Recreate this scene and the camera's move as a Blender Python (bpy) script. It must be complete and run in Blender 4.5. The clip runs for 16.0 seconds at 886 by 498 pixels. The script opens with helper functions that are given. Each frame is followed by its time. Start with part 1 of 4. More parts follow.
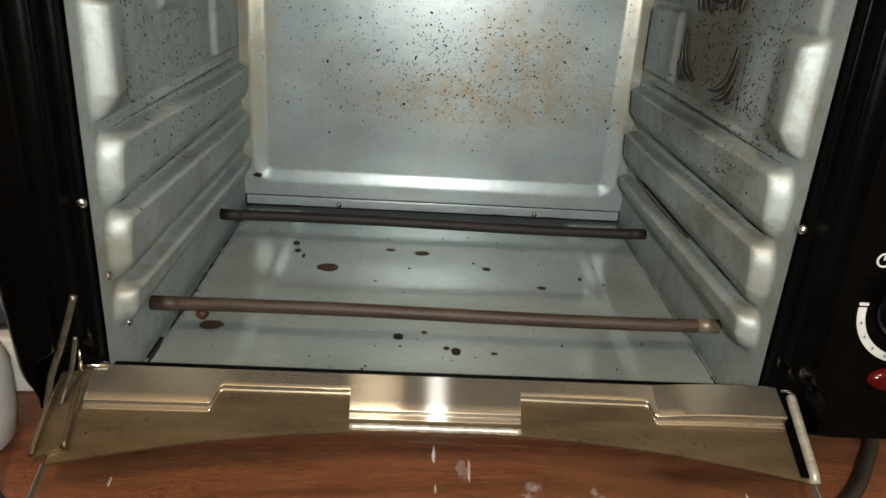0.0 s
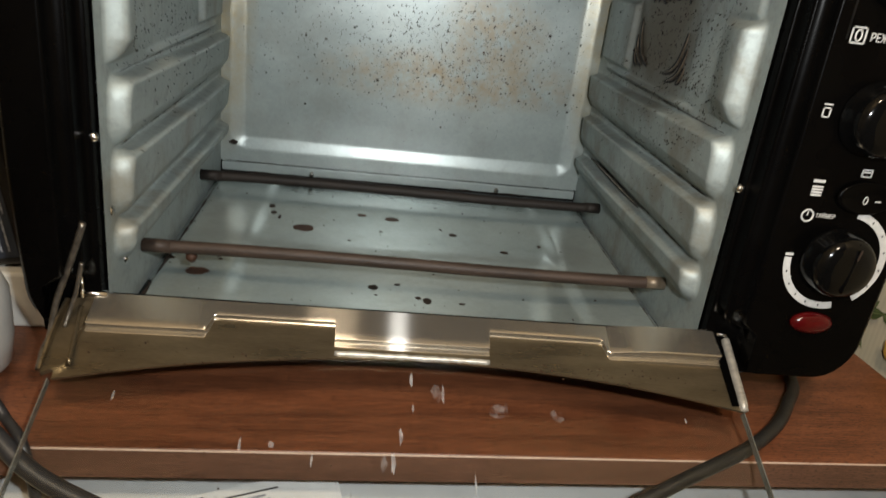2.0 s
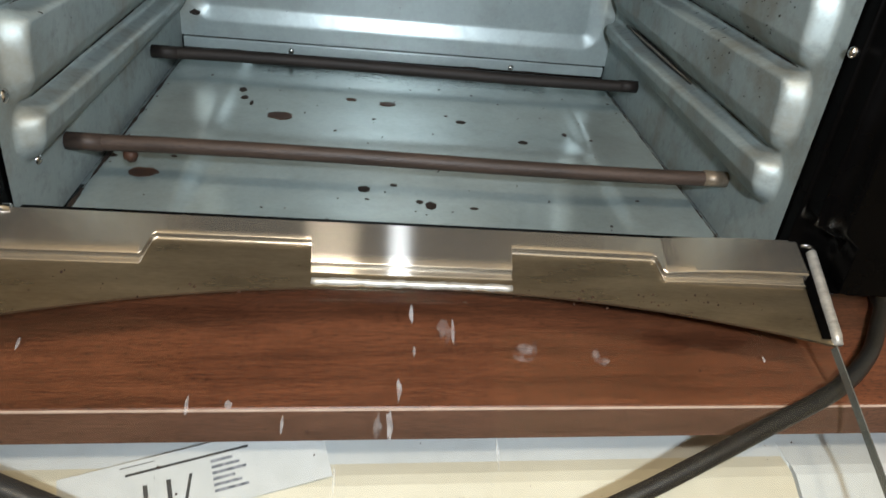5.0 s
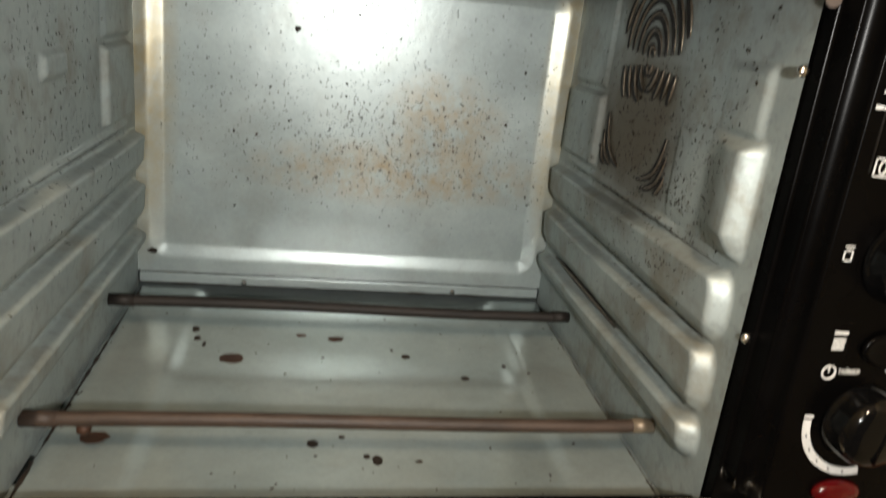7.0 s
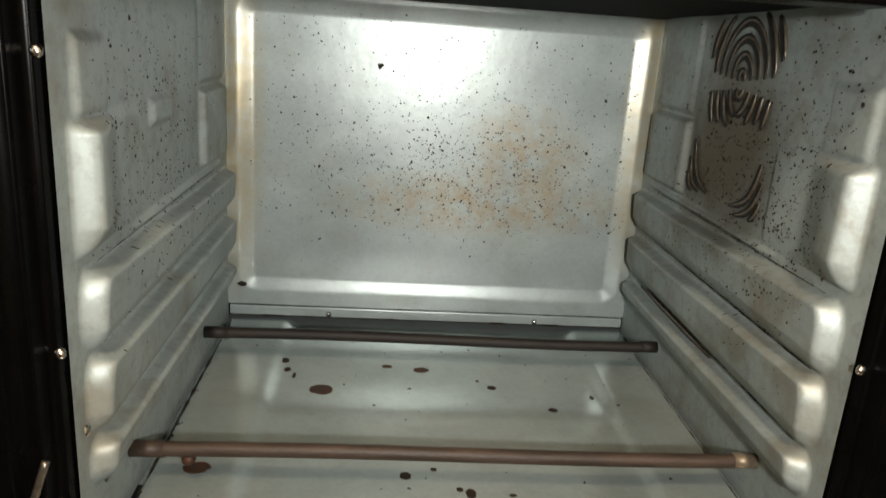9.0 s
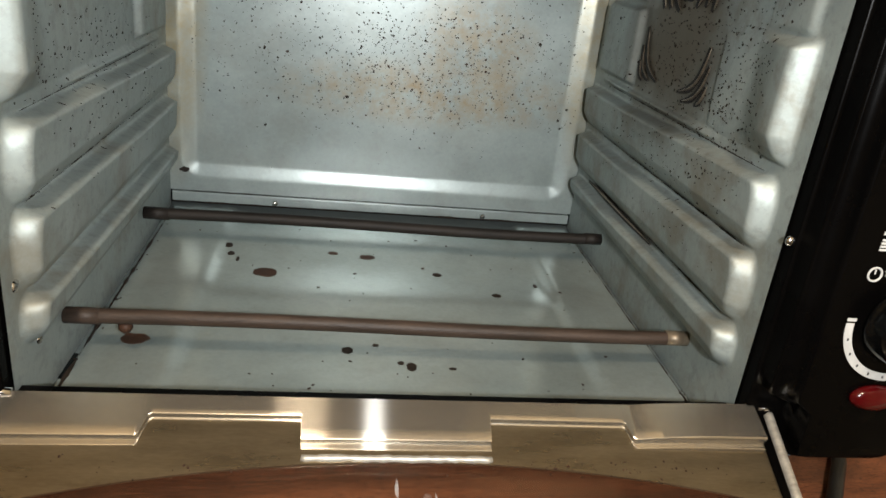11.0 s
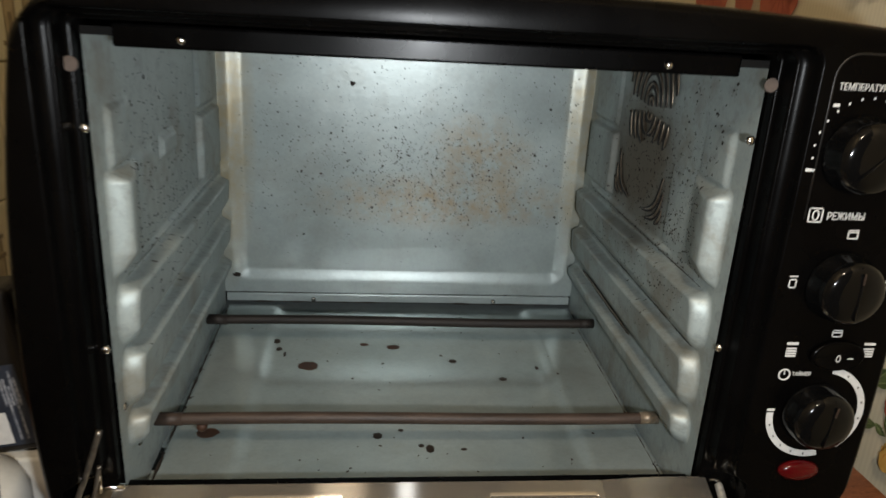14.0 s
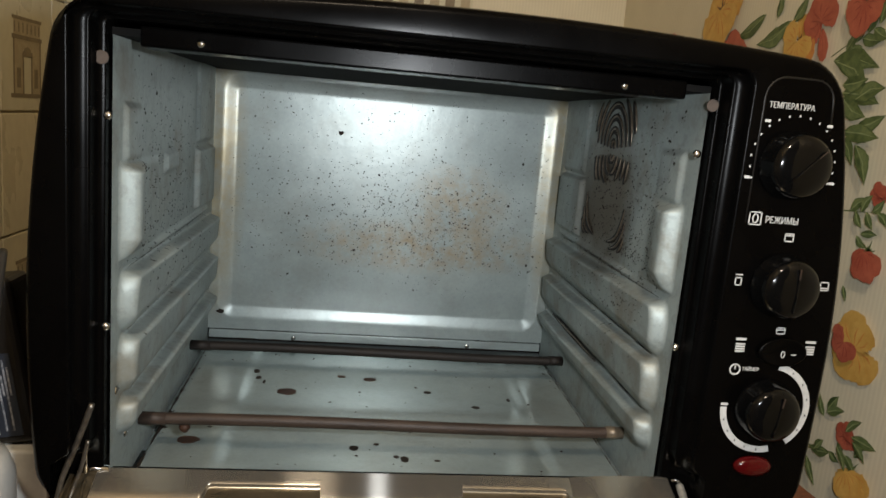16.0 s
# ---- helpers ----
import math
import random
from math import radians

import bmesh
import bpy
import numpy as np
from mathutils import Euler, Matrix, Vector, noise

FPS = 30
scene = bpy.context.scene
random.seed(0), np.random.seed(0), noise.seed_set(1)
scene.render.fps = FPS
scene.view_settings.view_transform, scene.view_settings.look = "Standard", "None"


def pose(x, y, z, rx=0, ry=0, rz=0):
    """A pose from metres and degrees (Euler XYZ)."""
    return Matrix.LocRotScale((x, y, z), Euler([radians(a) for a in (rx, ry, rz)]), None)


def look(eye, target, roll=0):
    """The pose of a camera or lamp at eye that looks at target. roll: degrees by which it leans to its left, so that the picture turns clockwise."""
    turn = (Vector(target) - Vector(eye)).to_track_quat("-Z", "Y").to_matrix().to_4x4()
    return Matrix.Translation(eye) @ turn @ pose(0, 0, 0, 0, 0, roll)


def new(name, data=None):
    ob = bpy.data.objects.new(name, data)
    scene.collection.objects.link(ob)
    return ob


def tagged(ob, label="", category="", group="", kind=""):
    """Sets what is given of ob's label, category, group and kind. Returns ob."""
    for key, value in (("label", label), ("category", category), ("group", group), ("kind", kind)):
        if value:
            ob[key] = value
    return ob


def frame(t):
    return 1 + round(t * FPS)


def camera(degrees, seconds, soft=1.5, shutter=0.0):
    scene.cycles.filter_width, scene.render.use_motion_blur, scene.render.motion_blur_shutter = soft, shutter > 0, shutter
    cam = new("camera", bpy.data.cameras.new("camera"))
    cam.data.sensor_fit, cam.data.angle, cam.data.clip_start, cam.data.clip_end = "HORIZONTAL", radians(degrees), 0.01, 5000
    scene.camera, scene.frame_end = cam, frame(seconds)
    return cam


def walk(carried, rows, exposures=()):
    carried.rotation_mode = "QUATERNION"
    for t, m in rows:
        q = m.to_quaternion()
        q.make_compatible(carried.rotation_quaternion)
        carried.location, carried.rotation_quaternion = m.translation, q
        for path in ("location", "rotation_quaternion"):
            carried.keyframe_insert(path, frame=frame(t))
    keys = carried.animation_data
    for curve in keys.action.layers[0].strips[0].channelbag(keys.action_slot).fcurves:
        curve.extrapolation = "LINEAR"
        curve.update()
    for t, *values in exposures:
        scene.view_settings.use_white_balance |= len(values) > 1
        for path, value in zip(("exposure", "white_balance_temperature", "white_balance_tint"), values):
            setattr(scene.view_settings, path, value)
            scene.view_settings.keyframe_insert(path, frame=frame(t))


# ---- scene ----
cam = camera(62.8, 16.0, shutter=0.5)
PATH = [
    (0, (-0.018, -0.329, 0.289), (0.073, 1.524, -0.458), 3.7),
    (0.5, (-0.028, -0.351, 0.292), (0.105, 1.512, -0.424), 4.6),
    (1, (-0.036, -0.372, 0.284), (0.185, 1.491, -0.408), 5.7),
    (1.5, (-0.045, -0.387, 0.276), (0.191, 1.482, -0.398), 5.9),
    (2, (-0.036, -0.375, 0.274), (0.198, 1.472, -0.456), 7.1),
    (2.5, (-0.029, -0.332, 0.265), (0.182, 1.429, -0.658), 7.6),
    (3, (-0.033, -0.296, 0.235), (0.151, 1.389, -0.827), 7.9),
    (5.5, (-0.025, -0.285, 0.246), (0.238, 1.453, -0.708), 6.2),
    (6, (-0.029, -0.286, 0.253), (0.287, 1.481, -0.63), 6.7),
    (6.5, (-0.029, -0.287, 0.263), (0.304, 1.492, -0.589), 6.4),
    (7, (-0.029, -0.287, 0.303), (0.324, 1.587, -0.3), 6.4),
    (7.5, (-0.034, -0.29, 0.31), (0.322, 1.601, -0.236), 5.1),
    (8, (-0.035, -0.293, 0.311), (0.3, 1.612, -0.194), 4.8),
    (8.5, (-0.042, -0.289, 0.311), (0.195, 1.632, -0.191), 5.1),
    (9, (-0.044, -0.286, 0.304), (0.13, 1.631, -0.241), 4.0),
    (9.5, (-0.035, -0.282, 0.294), (0.21, 1.604, -0.327), 5.2),
    (12, (-0.038, -0.297, 0.277), (0.272, 1.507, -0.531), 7.0),
    (12.5, (-0.049, -0.297, 0.29), (0.227, 1.491, -0.562), 6.7),
    (13, (-0.041, -0.31, 0.328), (0.255, 1.515, -0.436), 7.3),
    (13.5, (-0.032, -0.332, 0.338), (0.348, 1.494, -0.384), 5.5),
    (14, (-0.034, -0.369, 0.357), (0.176, 1.515, -0.281), 3.3),
    (14.5, (-0.046, -0.426, 0.338), (0.157, 1.498, -0.168), 4.2),
    (15, (-0.041, -0.422, 0.305), (0.22, 1.518, -0.104), 4.5),
    (15.5, (-0.043, -0.418, 0.304), (0.221, 1.527, -0.077), 4.7),
    (16, (-0.04, -0.422, 0.305), (0.231, 1.529, -0.045), 5.1),
]
EXPOSURES = [(0.0, -0.21, 6450, 10), (1.0, -0.41, 6450, 10), (1.6, -0.48, 6350, 10), (2.1, -0.36, 6250, 10), (2.6, -0.26, 5650, 8), (3.0, -0.12, 5600, 8), (6.4, -0.02, 5650, 8), (7.0, -0.02, 6650, 11), (9.5, -0.03, 6700, 11), (12.0, -0.05, 6100, 10), (13.0, -0.18, 6250, 10), (14.5, -0.57, 6050, 10), (16.0, -0.54, 6100, 10)]
walk(cam, [(t, look(eye, target, roll)) for t, eye, target, roll in PATH], EXPOSURES)

# ---- light: the torch beside the lens, a warm ceiling lamp, a dim room ----
world = bpy.data.worlds.new("room_glow")
scene.world = world
world.use_nodes = True
world.node_tree.nodes["Background"].inputs[0].default_value = (1.0, 0.8, 0.6, 1)
world.node_tree.nodes["Background"].inputs[1].default_value = 0.02


def lamp(name, kind, m, watts, colour, size):
    data = bpy.data.lights.new(name, kind)
    data.energy, data.color = watts, colour
    if kind == "AREA":
        data.shape, data.size, data.spread = "DISK", size, math.radians(118)
    else:
        data.shadow_soft_size = size
    ob = new(name, data)
    ob.matrix_world = m
    return ob


lamp("torch", "AREA", look((0.020, -0.405, 0.330), (0.010, 0.30, 0.17)), 1.74, (0.985, 0.99, 0.96), 0.022)
lamp("ceiling_bulb", "POINT", pose(-0.08, -0.80, 1.12), 38.0, (1.0, 0.79, 0.55), 0.06)


# ---- materials ----
def material(name):
    m = bpy.data.materials.new(name)
    m.use_nodes = True
    return m, m.node_tree.nodes, m.node_tree.links, m.node_tree.nodes["Principled BSDF"]


def ramp(nodes, stops):
    r = nodes.new("ShaderNodeValToRGB")
    while len(r.color_ramp.elements) < len(stops):
        r.color_ramp.elements.new(0.5)
    for e, (p, c) in zip(r.color_ramp.elements, stops):
        e.position, e.color = p, (*c, 1)
    return r


def noise_tex(nodes, links, scale, detail=4.0, stretch=(1, 1, 1), rough=0.55):
    co, mp, nt = nodes.new("ShaderNodeTexCoord"), nodes.new("ShaderNodeMapping"), nodes.new("ShaderNodeTexNoise")
    mp.inputs["Scale"].default_value = stretch
    nt.inputs["Scale"].default_value, nt.inputs["Detail"].default_value, nt.inputs["Roughness"].default_value = scale, detail, rough
    links.new(co.outputs["Object"], mp.inputs["Vector"])
    links.new(mp.outputs["Vector"], nt.inputs["Vector"])
    return nt.outputs["Fac"]


def add_bump(nodes, links, bsdf, fac, strength, distance):
    b = nodes.new("ShaderNodeBump")
    b.inputs["Strength"].default_value, b.inputs["Distance"].default_value = strength, distance
    links.new(fac, b.inputs["Height"])
    links.new(b.outputs["Normal"], bsdf.inputs["Normal"])


def maths(nodes, links, op, a, b=None, clamp=False):
    n = nodes.new("ShaderNodeMath")
    n.operation, n.use_clamp = op, clamp
    for k, v in enumerate((a, b)):
        if v is None:
            continue
        if isinstance(v, (int, float)):
            n.inputs[k].default_value = v
        else:
            links.new(v, n.inputs[k])
    return n.outputs[0]


def mixed(nodes, links, fac, a, b):
    n = nodes.new("ShaderNodeMix")
    n.data_type = "RGBA"
    for k, v in ((0, fac), (6, a), (7, b)):
        if isinstance(v, (int, float)):
            n.inputs[k].default_value = v
        elif isinstance(v, tuple):
            n.inputs[k].default_value = (*v, 1)
        else:
            links.new(v, n.inputs[k])
    return n.outputs[2]


def surface(name, dark, light, rough, metal=0.0, scale=40.0, stretch=(1, 1, 1), bump=0.0, bump_scale=900.0, rough_vary=0.08, coat=0.0, lo=0.3, hi=0.7, specular=0.5):
    """A surface that varies between two colours at a large scale, with fine grain, roughness and relief."""
    m, nodes, links, b = material(name)
    big, fine = noise_tex(nodes, links, scale, 5, stretch), noise_tex(nodes, links, scale * 12, 3, stretch)
    r = ramp(nodes, [(lo, dark), (hi, light)])
    links.new(maths(nodes, links, "ADD", maths(nodes, links, "MULTIPLY", big, 0.7), maths(nodes, links, "MULTIPLY", fine, 0.3)), r.inputs[0])
    links.new(r.outputs[0], b.inputs["Base Color"])
    links.new(maths(nodes, links, "ADD", maths(nodes, links, "MULTIPLY", big, 2 * rough_vary), rough - rough_vary), b.inputs["Roughness"])
    b.inputs["Metallic"].default_value, b.inputs["Coat Weight"].default_value = metal, coat
    b.inputs["Specular IOR Level"].default_value = specular
    if bump:
        add_bump(nodes, links, b, noise_tex(nodes, links, bump_scale, 2, stretch), bump, 0.0004)
    return m


def cavity_steel(name, stain, rough=0.42, metal=0.6):
    """Zinc-coated steel with a film of baked-on grease whose patches have their own shape."""
    m, nodes, links, b = material(name)
    big, fine = noise_tex(nodes, links, 14, 5), noise_tex(nodes, links, 350, 3)
    r = ramp(nodes, [(0.3, (0.265, 0.305, 0.297)), (0.72, (0.38, 0.425, 0.41))])
    links.new(maths(nodes, links, "ADD", maths(nodes, links, "MULTIPLY", big, 0.75), maths(nodes, links, "MULTIPLY", fine, 0.25)), r.inputs[0])
    colour = r.outputs[0]
    mottle = noise_tex(nodes, links, 120, 6, (1, 1, 1), 0.7)
    mottle = maths(nodes, links, "MULTIPLY", maths(nodes, links, "SUBTRACT", mottle, 0.50), 4.0, True)
    colour = mixed(nodes, links, maths(nodes, links, "MULTIPLY", mottle, 0.60 if name.endswith("side_steel") else 0.18), colour, (0.15, 0.155, 0.14))
    patch = noise_tex(nodes, links, 22, 6, (1, 1, 1), 0.65)
    gain = maths(nodes, links, "MULTIPLY", maths(nodes, links, "SUBTRACT", patch, 0.50), 5.0, True)
    colour = mixed(nodes, links, maths(nodes, links, "MULTIPLY", gain, stain), colour, (0.19, 0.165, 0.115))
    if name == "back_steel":
        co, sep = nodes.new("ShaderNodeTexCoord"), nodes.new("ShaderNodeSeparateXYZ")
        links.new(co.outputs["Object"], sep.inputs[0])

        def hump(x0, z0, wx, wz):
            dx = maths(nodes, links, "DIVIDE", maths(nodes, links, "SUBTRACT", sep.outputs[0], x0), wx)
            dz = maths(nodes, links, "DIVIDE", maths(nodes, links, "SUBTRACT", sep.outputs[2], z0), wz)
            d2 = maths(nodes, links, "ADD", maths(nodes, links, "MULTIPLY", dx, dx), maths(nodes, links, "MULTIPLY", dz, dz))
            return maths(nodes, links, "SUBTRACT", 1.0, d2, True)

        spill = maths(nodes, links, "MAXIMUM", hump(0.075, 0.215, 0.06, 0.05), hump(0.045, 0.172, 0.15, 0.032))
        rust = noise_tex(nodes, links, 55, 6, (1, 1, 1), 0.75)
        rust = maths(nodes, links, "MULTIPLY", maths(nodes, links, "SUBTRACT", rust, 0.38), 3.5, True)
        colour = mixed(nodes, links, maths(nodes, links, "MULTIPLY", maths(nodes, links, "MULTIPLY", spill, rust), 0.85), colour, (0.31, 0.215, 0.10))
        side = maths(nodes, links, "MAXIMUM", hump(-0.168, 0.24, 0.030, 0.17), hump(0.175, 0.26, 0.022, 0.16))
        colour = mixed(nodes, links, maths(nodes, links, "MULTIPLY", side, maths(nodes, links, "ADD", 0.45, maths(nodes, links, "MULTIPLY", rust, 0.7), True)), colour, (0.30, 0.25, 0.145))
    if name == "fan_side_steel":
        co, sep = nodes.new("ShaderNodeTexCoord"), nodes.new("ShaderNodeSeparateXYZ")
        links.new(co.outputs["Object"], sep.inputs[0])
        dy = maths(nodes, links, "DIVIDE", maths(nodes, links, "SUBTRACT", sep.outputs[1], 0.170), 0.080)
        dz = maths(nodes, links, "DIVIDE", maths(nodes, links, "SUBTRACT", sep.outputs[2], 0.252), 0.072)
        d2 = maths(nodes, links, "ADD", maths(nodes, links, "MULTIPLY", dy, dy), maths(nodes, links, "MULTIPLY", dz, dz))
        grime = maths(nodes, links, "SUBTRACT", maths(nodes, links, "ADD", 0.75, maths(nodes, links, "MULTIPLY", patch, 0.9)), d2, True)
        colour = mixed(nodes, links, maths(nodes, links, "MULTIPLY", grime, 0.95), colour, (0.092, 0.070, 0.042))
    links.new(colour, b.inputs["Base Color"])
    b.inputs["Metallic"].default_value = metal
    links.new(maths(nodes, links, "ADD", maths(nodes, links, "MULTIPLY", big, 0.18), rough - 0.09), b.inputs["Roughness"])
    add_bump(nodes, links, b, noise_tex(nodes, links, 60, 4), 0.25, 0.0008)
    return m


STEEL_SIDE = cavity_steel("side_steel", 0.6, 0.52, 0.42)
STEEL_SOOTY = cavity_steel("fan_side_steel", 0.7, 0.52, 0.42)
STEEL_BACK = cavity_steel("back_steel", 0.22, 0.33, 0.30)
STEEL_FLOOR = cavity_steel("floor_steel", 0.12, 0.21, 0.52)
# cavity ceiling: near-black all over
CEILING = surface("near_black_steel", (0.003, 0.003, 0.003), (0.009, 0.008, 0.007), 0.8, 0.0, specular=0.1)
ROD = surface("heater_rod", (0.016, 0.011, 0.008), (0.066, 0.043, 0.031), 0.55, 0.1, 60, (0.5, 3, 3), 0.6, 500, specular=0.35)
ROD_DARK = surface("scorched_rod", (0.005, 0.004, 0.0035), (0.022, 0.017, 0.014), 0.6, 0.1, 60, (0.5, 3, 3), 0.6, 500, specular=0.3)
ROD_END = surface("rod_ferrule", (0.10, 0.075, 0.05), (0.26, 0.21, 0.15), 0.45, 0.5, 90)
BLACK = surface("black_enamel", (0.0008, 0.0007, 0.0007), (0.0018, 0.0016, 0.0015), 0.27, 0.0, 30, bump=0.05, specular=0.06)
BLACK_TOP = surface("black_sheet", (0.005, 0.0045, 0.004), (0.011, 0.0095, 0.0085), 0.42, 0.0, 30, bump=0.15, specular=0.35)
GLOSS = surface("black_gloss", (0.0015, 0.0015, 0.0015), (0.003, 0.003, 0.003), 0.10, 0.0, 30, rough_vary=0.03, specular=0.28)
BRUSHED = surface("brushed_steel", (0.40, 0.365, 0.305), (0.54, 0.50, 0.43), 0.25, 0.85, 40, (1, 40, 40), 0.03, 300, rough_vary=0.05)


def add_brushing(m, colour, rough, stretch, share):
    """Lays a sheen over a metal that is sharp along the brushing (x) and wide across it."""
    nodes, links = m.node_tree.nodes, m.node_tree.links
    gloss, mix, along = nodes.new("ShaderNodeBsdfGlossy"), nodes.new("ShaderNodeMixShader"), nodes.new("ShaderNodeCombineXYZ")
    along.inputs[0].default_value = 1.0
    gloss.inputs["Color"].default_value = colour + (1,)
    gloss.inputs["Roughness"].default_value, gloss.inputs["Anisotropy"].default_value = rough, stretch
    links.new(along.outputs[0], gloss.inputs["Tangent"])
    mix.inputs[0].default_value = share
    links.new(nodes["Principled BSDF"].outputs[0], mix.inputs[1])
    links.new(gloss.outputs[0], mix.inputs[2])
    links.new(mix.outputs[0], nodes["Material Output"].inputs[0])


add_brushing(BRUSHED, (0.56, 0.53, 0.48), 0.14, 0.88, 0.38)
KHAKI = surface("bronze_trim", (0.150, 0.116, 0.070), (0.265, 0.215, 0.138), 0.29, 0.85, 20, (1, 5, 5), 0.1)
BEAD = surface("worn_bright_steel", (0.26, 0.245, 0.21), (0.56, 0.53, 0.47), 0.46, 0.55, 90, (1, 4, 4), 0.2, 500)
SLOT_LIP = surface("bright_slot_lip", (0.12, 0.088, 0.062), (0.34, 0.28, 0.21), 0.38, 0.85, 160)
DULL_WIRE = surface("dull_wire", (0.08, 0.07, 0.058), (0.24, 0.215, 0.18), 0.36, 0.85, 200)
CHROME = surface("chrome", (0.62, 0.60, 0.57), (0.74, 0.72, 0.70), 0.18, 1.0, 60)
WHITE_INK = surface("white_ink", (0.46, 0.46, 0.45), (0.62, 0.62, 0.60), 0.5, 0.0, 200)
RED = surface("red_lens", (0.045, 0.0015, 0.002), (0.075, 0.003, 0.0035), 0.18, 0.0, 120, rough_vary=0.03, specular=0.35)
BURNT = surface("burnt_crumb", (0.010, 0.008, 0.006), (0.03, 0.02, 0.014), 0.7, 0.0, 300, specular=0.2)
GREASE = surface("baked_grease", (0.018, 0.010, 0.007), (0.062, 0.028, 0.015), 0.55, 0.0, 150, specular=0.25)
RUBBER = surface("cable_rubber", (0.012, 0.012, 0.013), (0.03, 0.03, 0.032), 0.42, 0.0, 60, bump=0.3)
GREY_CABLE = surface("grey_rubber", (0.006, 0.006, 0.006), (0.017, 0.017, 0.017), 0.42, 0.0, 60, bump=0.4)
WHITE_PLASTIC = surface("white_plastic", (0.46, 0.45, 0.40), (0.60, 0.58, 0.53), 0.4, 0.0, 25)
WHITE_ENAMEL = surface("white_enamel", (0.60, 0.62, 0.61), (0.74, 0.76, 0.75), 0.35, 0.0, 20)
CREAM = surface("cream_enamel", (0.60, 0.55, 0.42), (0.72, 0.67, 0.53), 0.3, 0.0, 20)
PAPER = surface("label_paper", (0.50, 0.51, 0.50), (0.62, 0.63, 0.62), 0.6, 0.0, 80)
PRINT = surface("print_ink", (0.02, 0.02, 0.02), (0.05, 0.05, 0.05), 0.6, 0.0, 200)
LABEL_GREY = surface("label_print", (0.09, 0.10, 0.12), (0.30, 0.31, 0.34), 0.5, 0.0, 500, lo=0.42, hi=0.58)
EDGE_LINE = surface("worn_edge", (0.46, 0.31, 0.24), (0.70, 0.54, 0.44), 0.5, 0.0, 90, (1, 5, 5))
PLASTER = surface("plain_plaster", (0.10, 0.085, 0.065), (0.15, 0.13, 0.10), 0.8, 0.0, 6)
CEILING_PAINT = surface("ceiling_paint", (0.27, 0.25, 0.22), (0.34, 0.32, 0.29), 0.8, 0.0, 6)
GROUT = surface("grout", (0.30, 0.25, 0.16), (0.42, 0.36, 0.24), 0.8, 0.0, 60)
TILE = surface("beige_tile", (0.50, 0.43, 0.27), (0.72, 0.65, 0.46), 0.28, 0.0, 9, (1, 1, 0.6))
TILE_PRINT = surface("tile_print", (0.10, 0.07, 0.035), (0.24, 0.18, 0.09), 0.35, 0.0, 120)
TILE_WASH = surface("tile_wash", (0.30, 0.235, 0.13), (0.46, 0.38, 0.24), 0.35, 0.0, 90)
tile_nodes, tile_links = TILE.node_tree.nodes, TILE.node_tree.links
tile_base = tile_nodes["Principled BSDF"].inputs["Base Color"]
tile_glaze = tile_base.links[0].from_socket
tile_links.new(mixed(tile_nodes, tile_links, maths(tile_nodes, tile_links, "MULTIPLY", tile_nodes.new("ShaderNodeObjectInfo").outputs["Random"], 0.55), tile_glaze, (0.52, 0.52, 0.40)), tile_base)
PALE_MARK = surface("pale_glass_mark", (0.45, 0.45, 0.45), (0.75, 0.75, 0.75), 0.6, 0.0, 300)
mark_nodes, mark_links = PALE_MARK.node_tree.nodes, PALE_MARK.node_tree.links
mark_fade = maths(mark_nodes, mark_links, "MULTIPLY", maths(mark_nodes, mark_links, "SUBTRACT", noise_tex(mark_nodes, mark_links, 140, 3), 0.25), 0.55, True)
FAINT_MARK = surface("faint_glass_mark", (0.45, 0.45, 0.45), (0.75, 0.75, 0.75), 0.6, 0.0, 300)
faint_nodes, faint_links = FAINT_MARK.node_tree.nodes, FAINT_MARK.node_tree.links
faint_fade = maths(faint_nodes, faint_links, "MULTIPLY", maths(faint_nodes, faint_links, "SUBTRACT", noise_tex(faint_nodes, faint_links, 180, 4), 0.40), 0.35, True)
faint_links.new(faint_fade, faint_nodes["Principled BSDF"].inputs["Alpha"])
mark_links.new(mark_fade, mark_nodes["Principled BSDF"].inputs["Alpha"])


def wood(name, dark, light, rough):
    """Laminate print: long streaks, broken fibres, short dark pores and a few worn scuffs."""
    m, nodes, links, b = material(name)
    grain = noise_tex(nodes, links, 70, 9, (1.0, 11, 11), 0.80)
    streak = noise_tex(nodes, links, 6, 5, (1.0, 12, 12), 0.6)
    cloud = noise_tex(nodes, links, 11, 4, (1.0, 2.5, 2.5))
    pore = noise_tex(nodes, links, 330, 3, (1.0, 3.2, 3.2), 0.6)
    f = maths(nodes, links, "ADD", maths(nodes, links, "MULTIPLY", grain, 0.50), maths(nodes, links, "ADD", maths(nodes, links, "MULTIPLY", streak, 0.32), maths(nodes, links, "MULTIPLY", cloud, 0.18)))
    r = ramp(nodes, [(0.36, dark), (0.50, tuple(0.5 * (a + c) for a, c in zip(dark, light))), (0.63, light)])
    links.new(f, r.inputs[0])
    spots = maths(nodes, links, "MULTIPLY", maths(nodes, links, "SUBTRACT", pore, 0.53), 8.0, True)
    colour = mixed(nodes, links, maths(nodes, links, "MULTIPLY", spots, 0.65), r.outputs[0], tuple(0.35 * v for v in dark))
    links.new(colour, b.inputs["Base Color"])
    links.new(maths(nodes, links, "ADD", maths(nodes, links, "MULTIPLY", cloud, 0.25), rough - 0.12), b.inputs["Roughness"])
    add_bump(nodes, links, b, grain, 0.2, 0.0004)
    return m


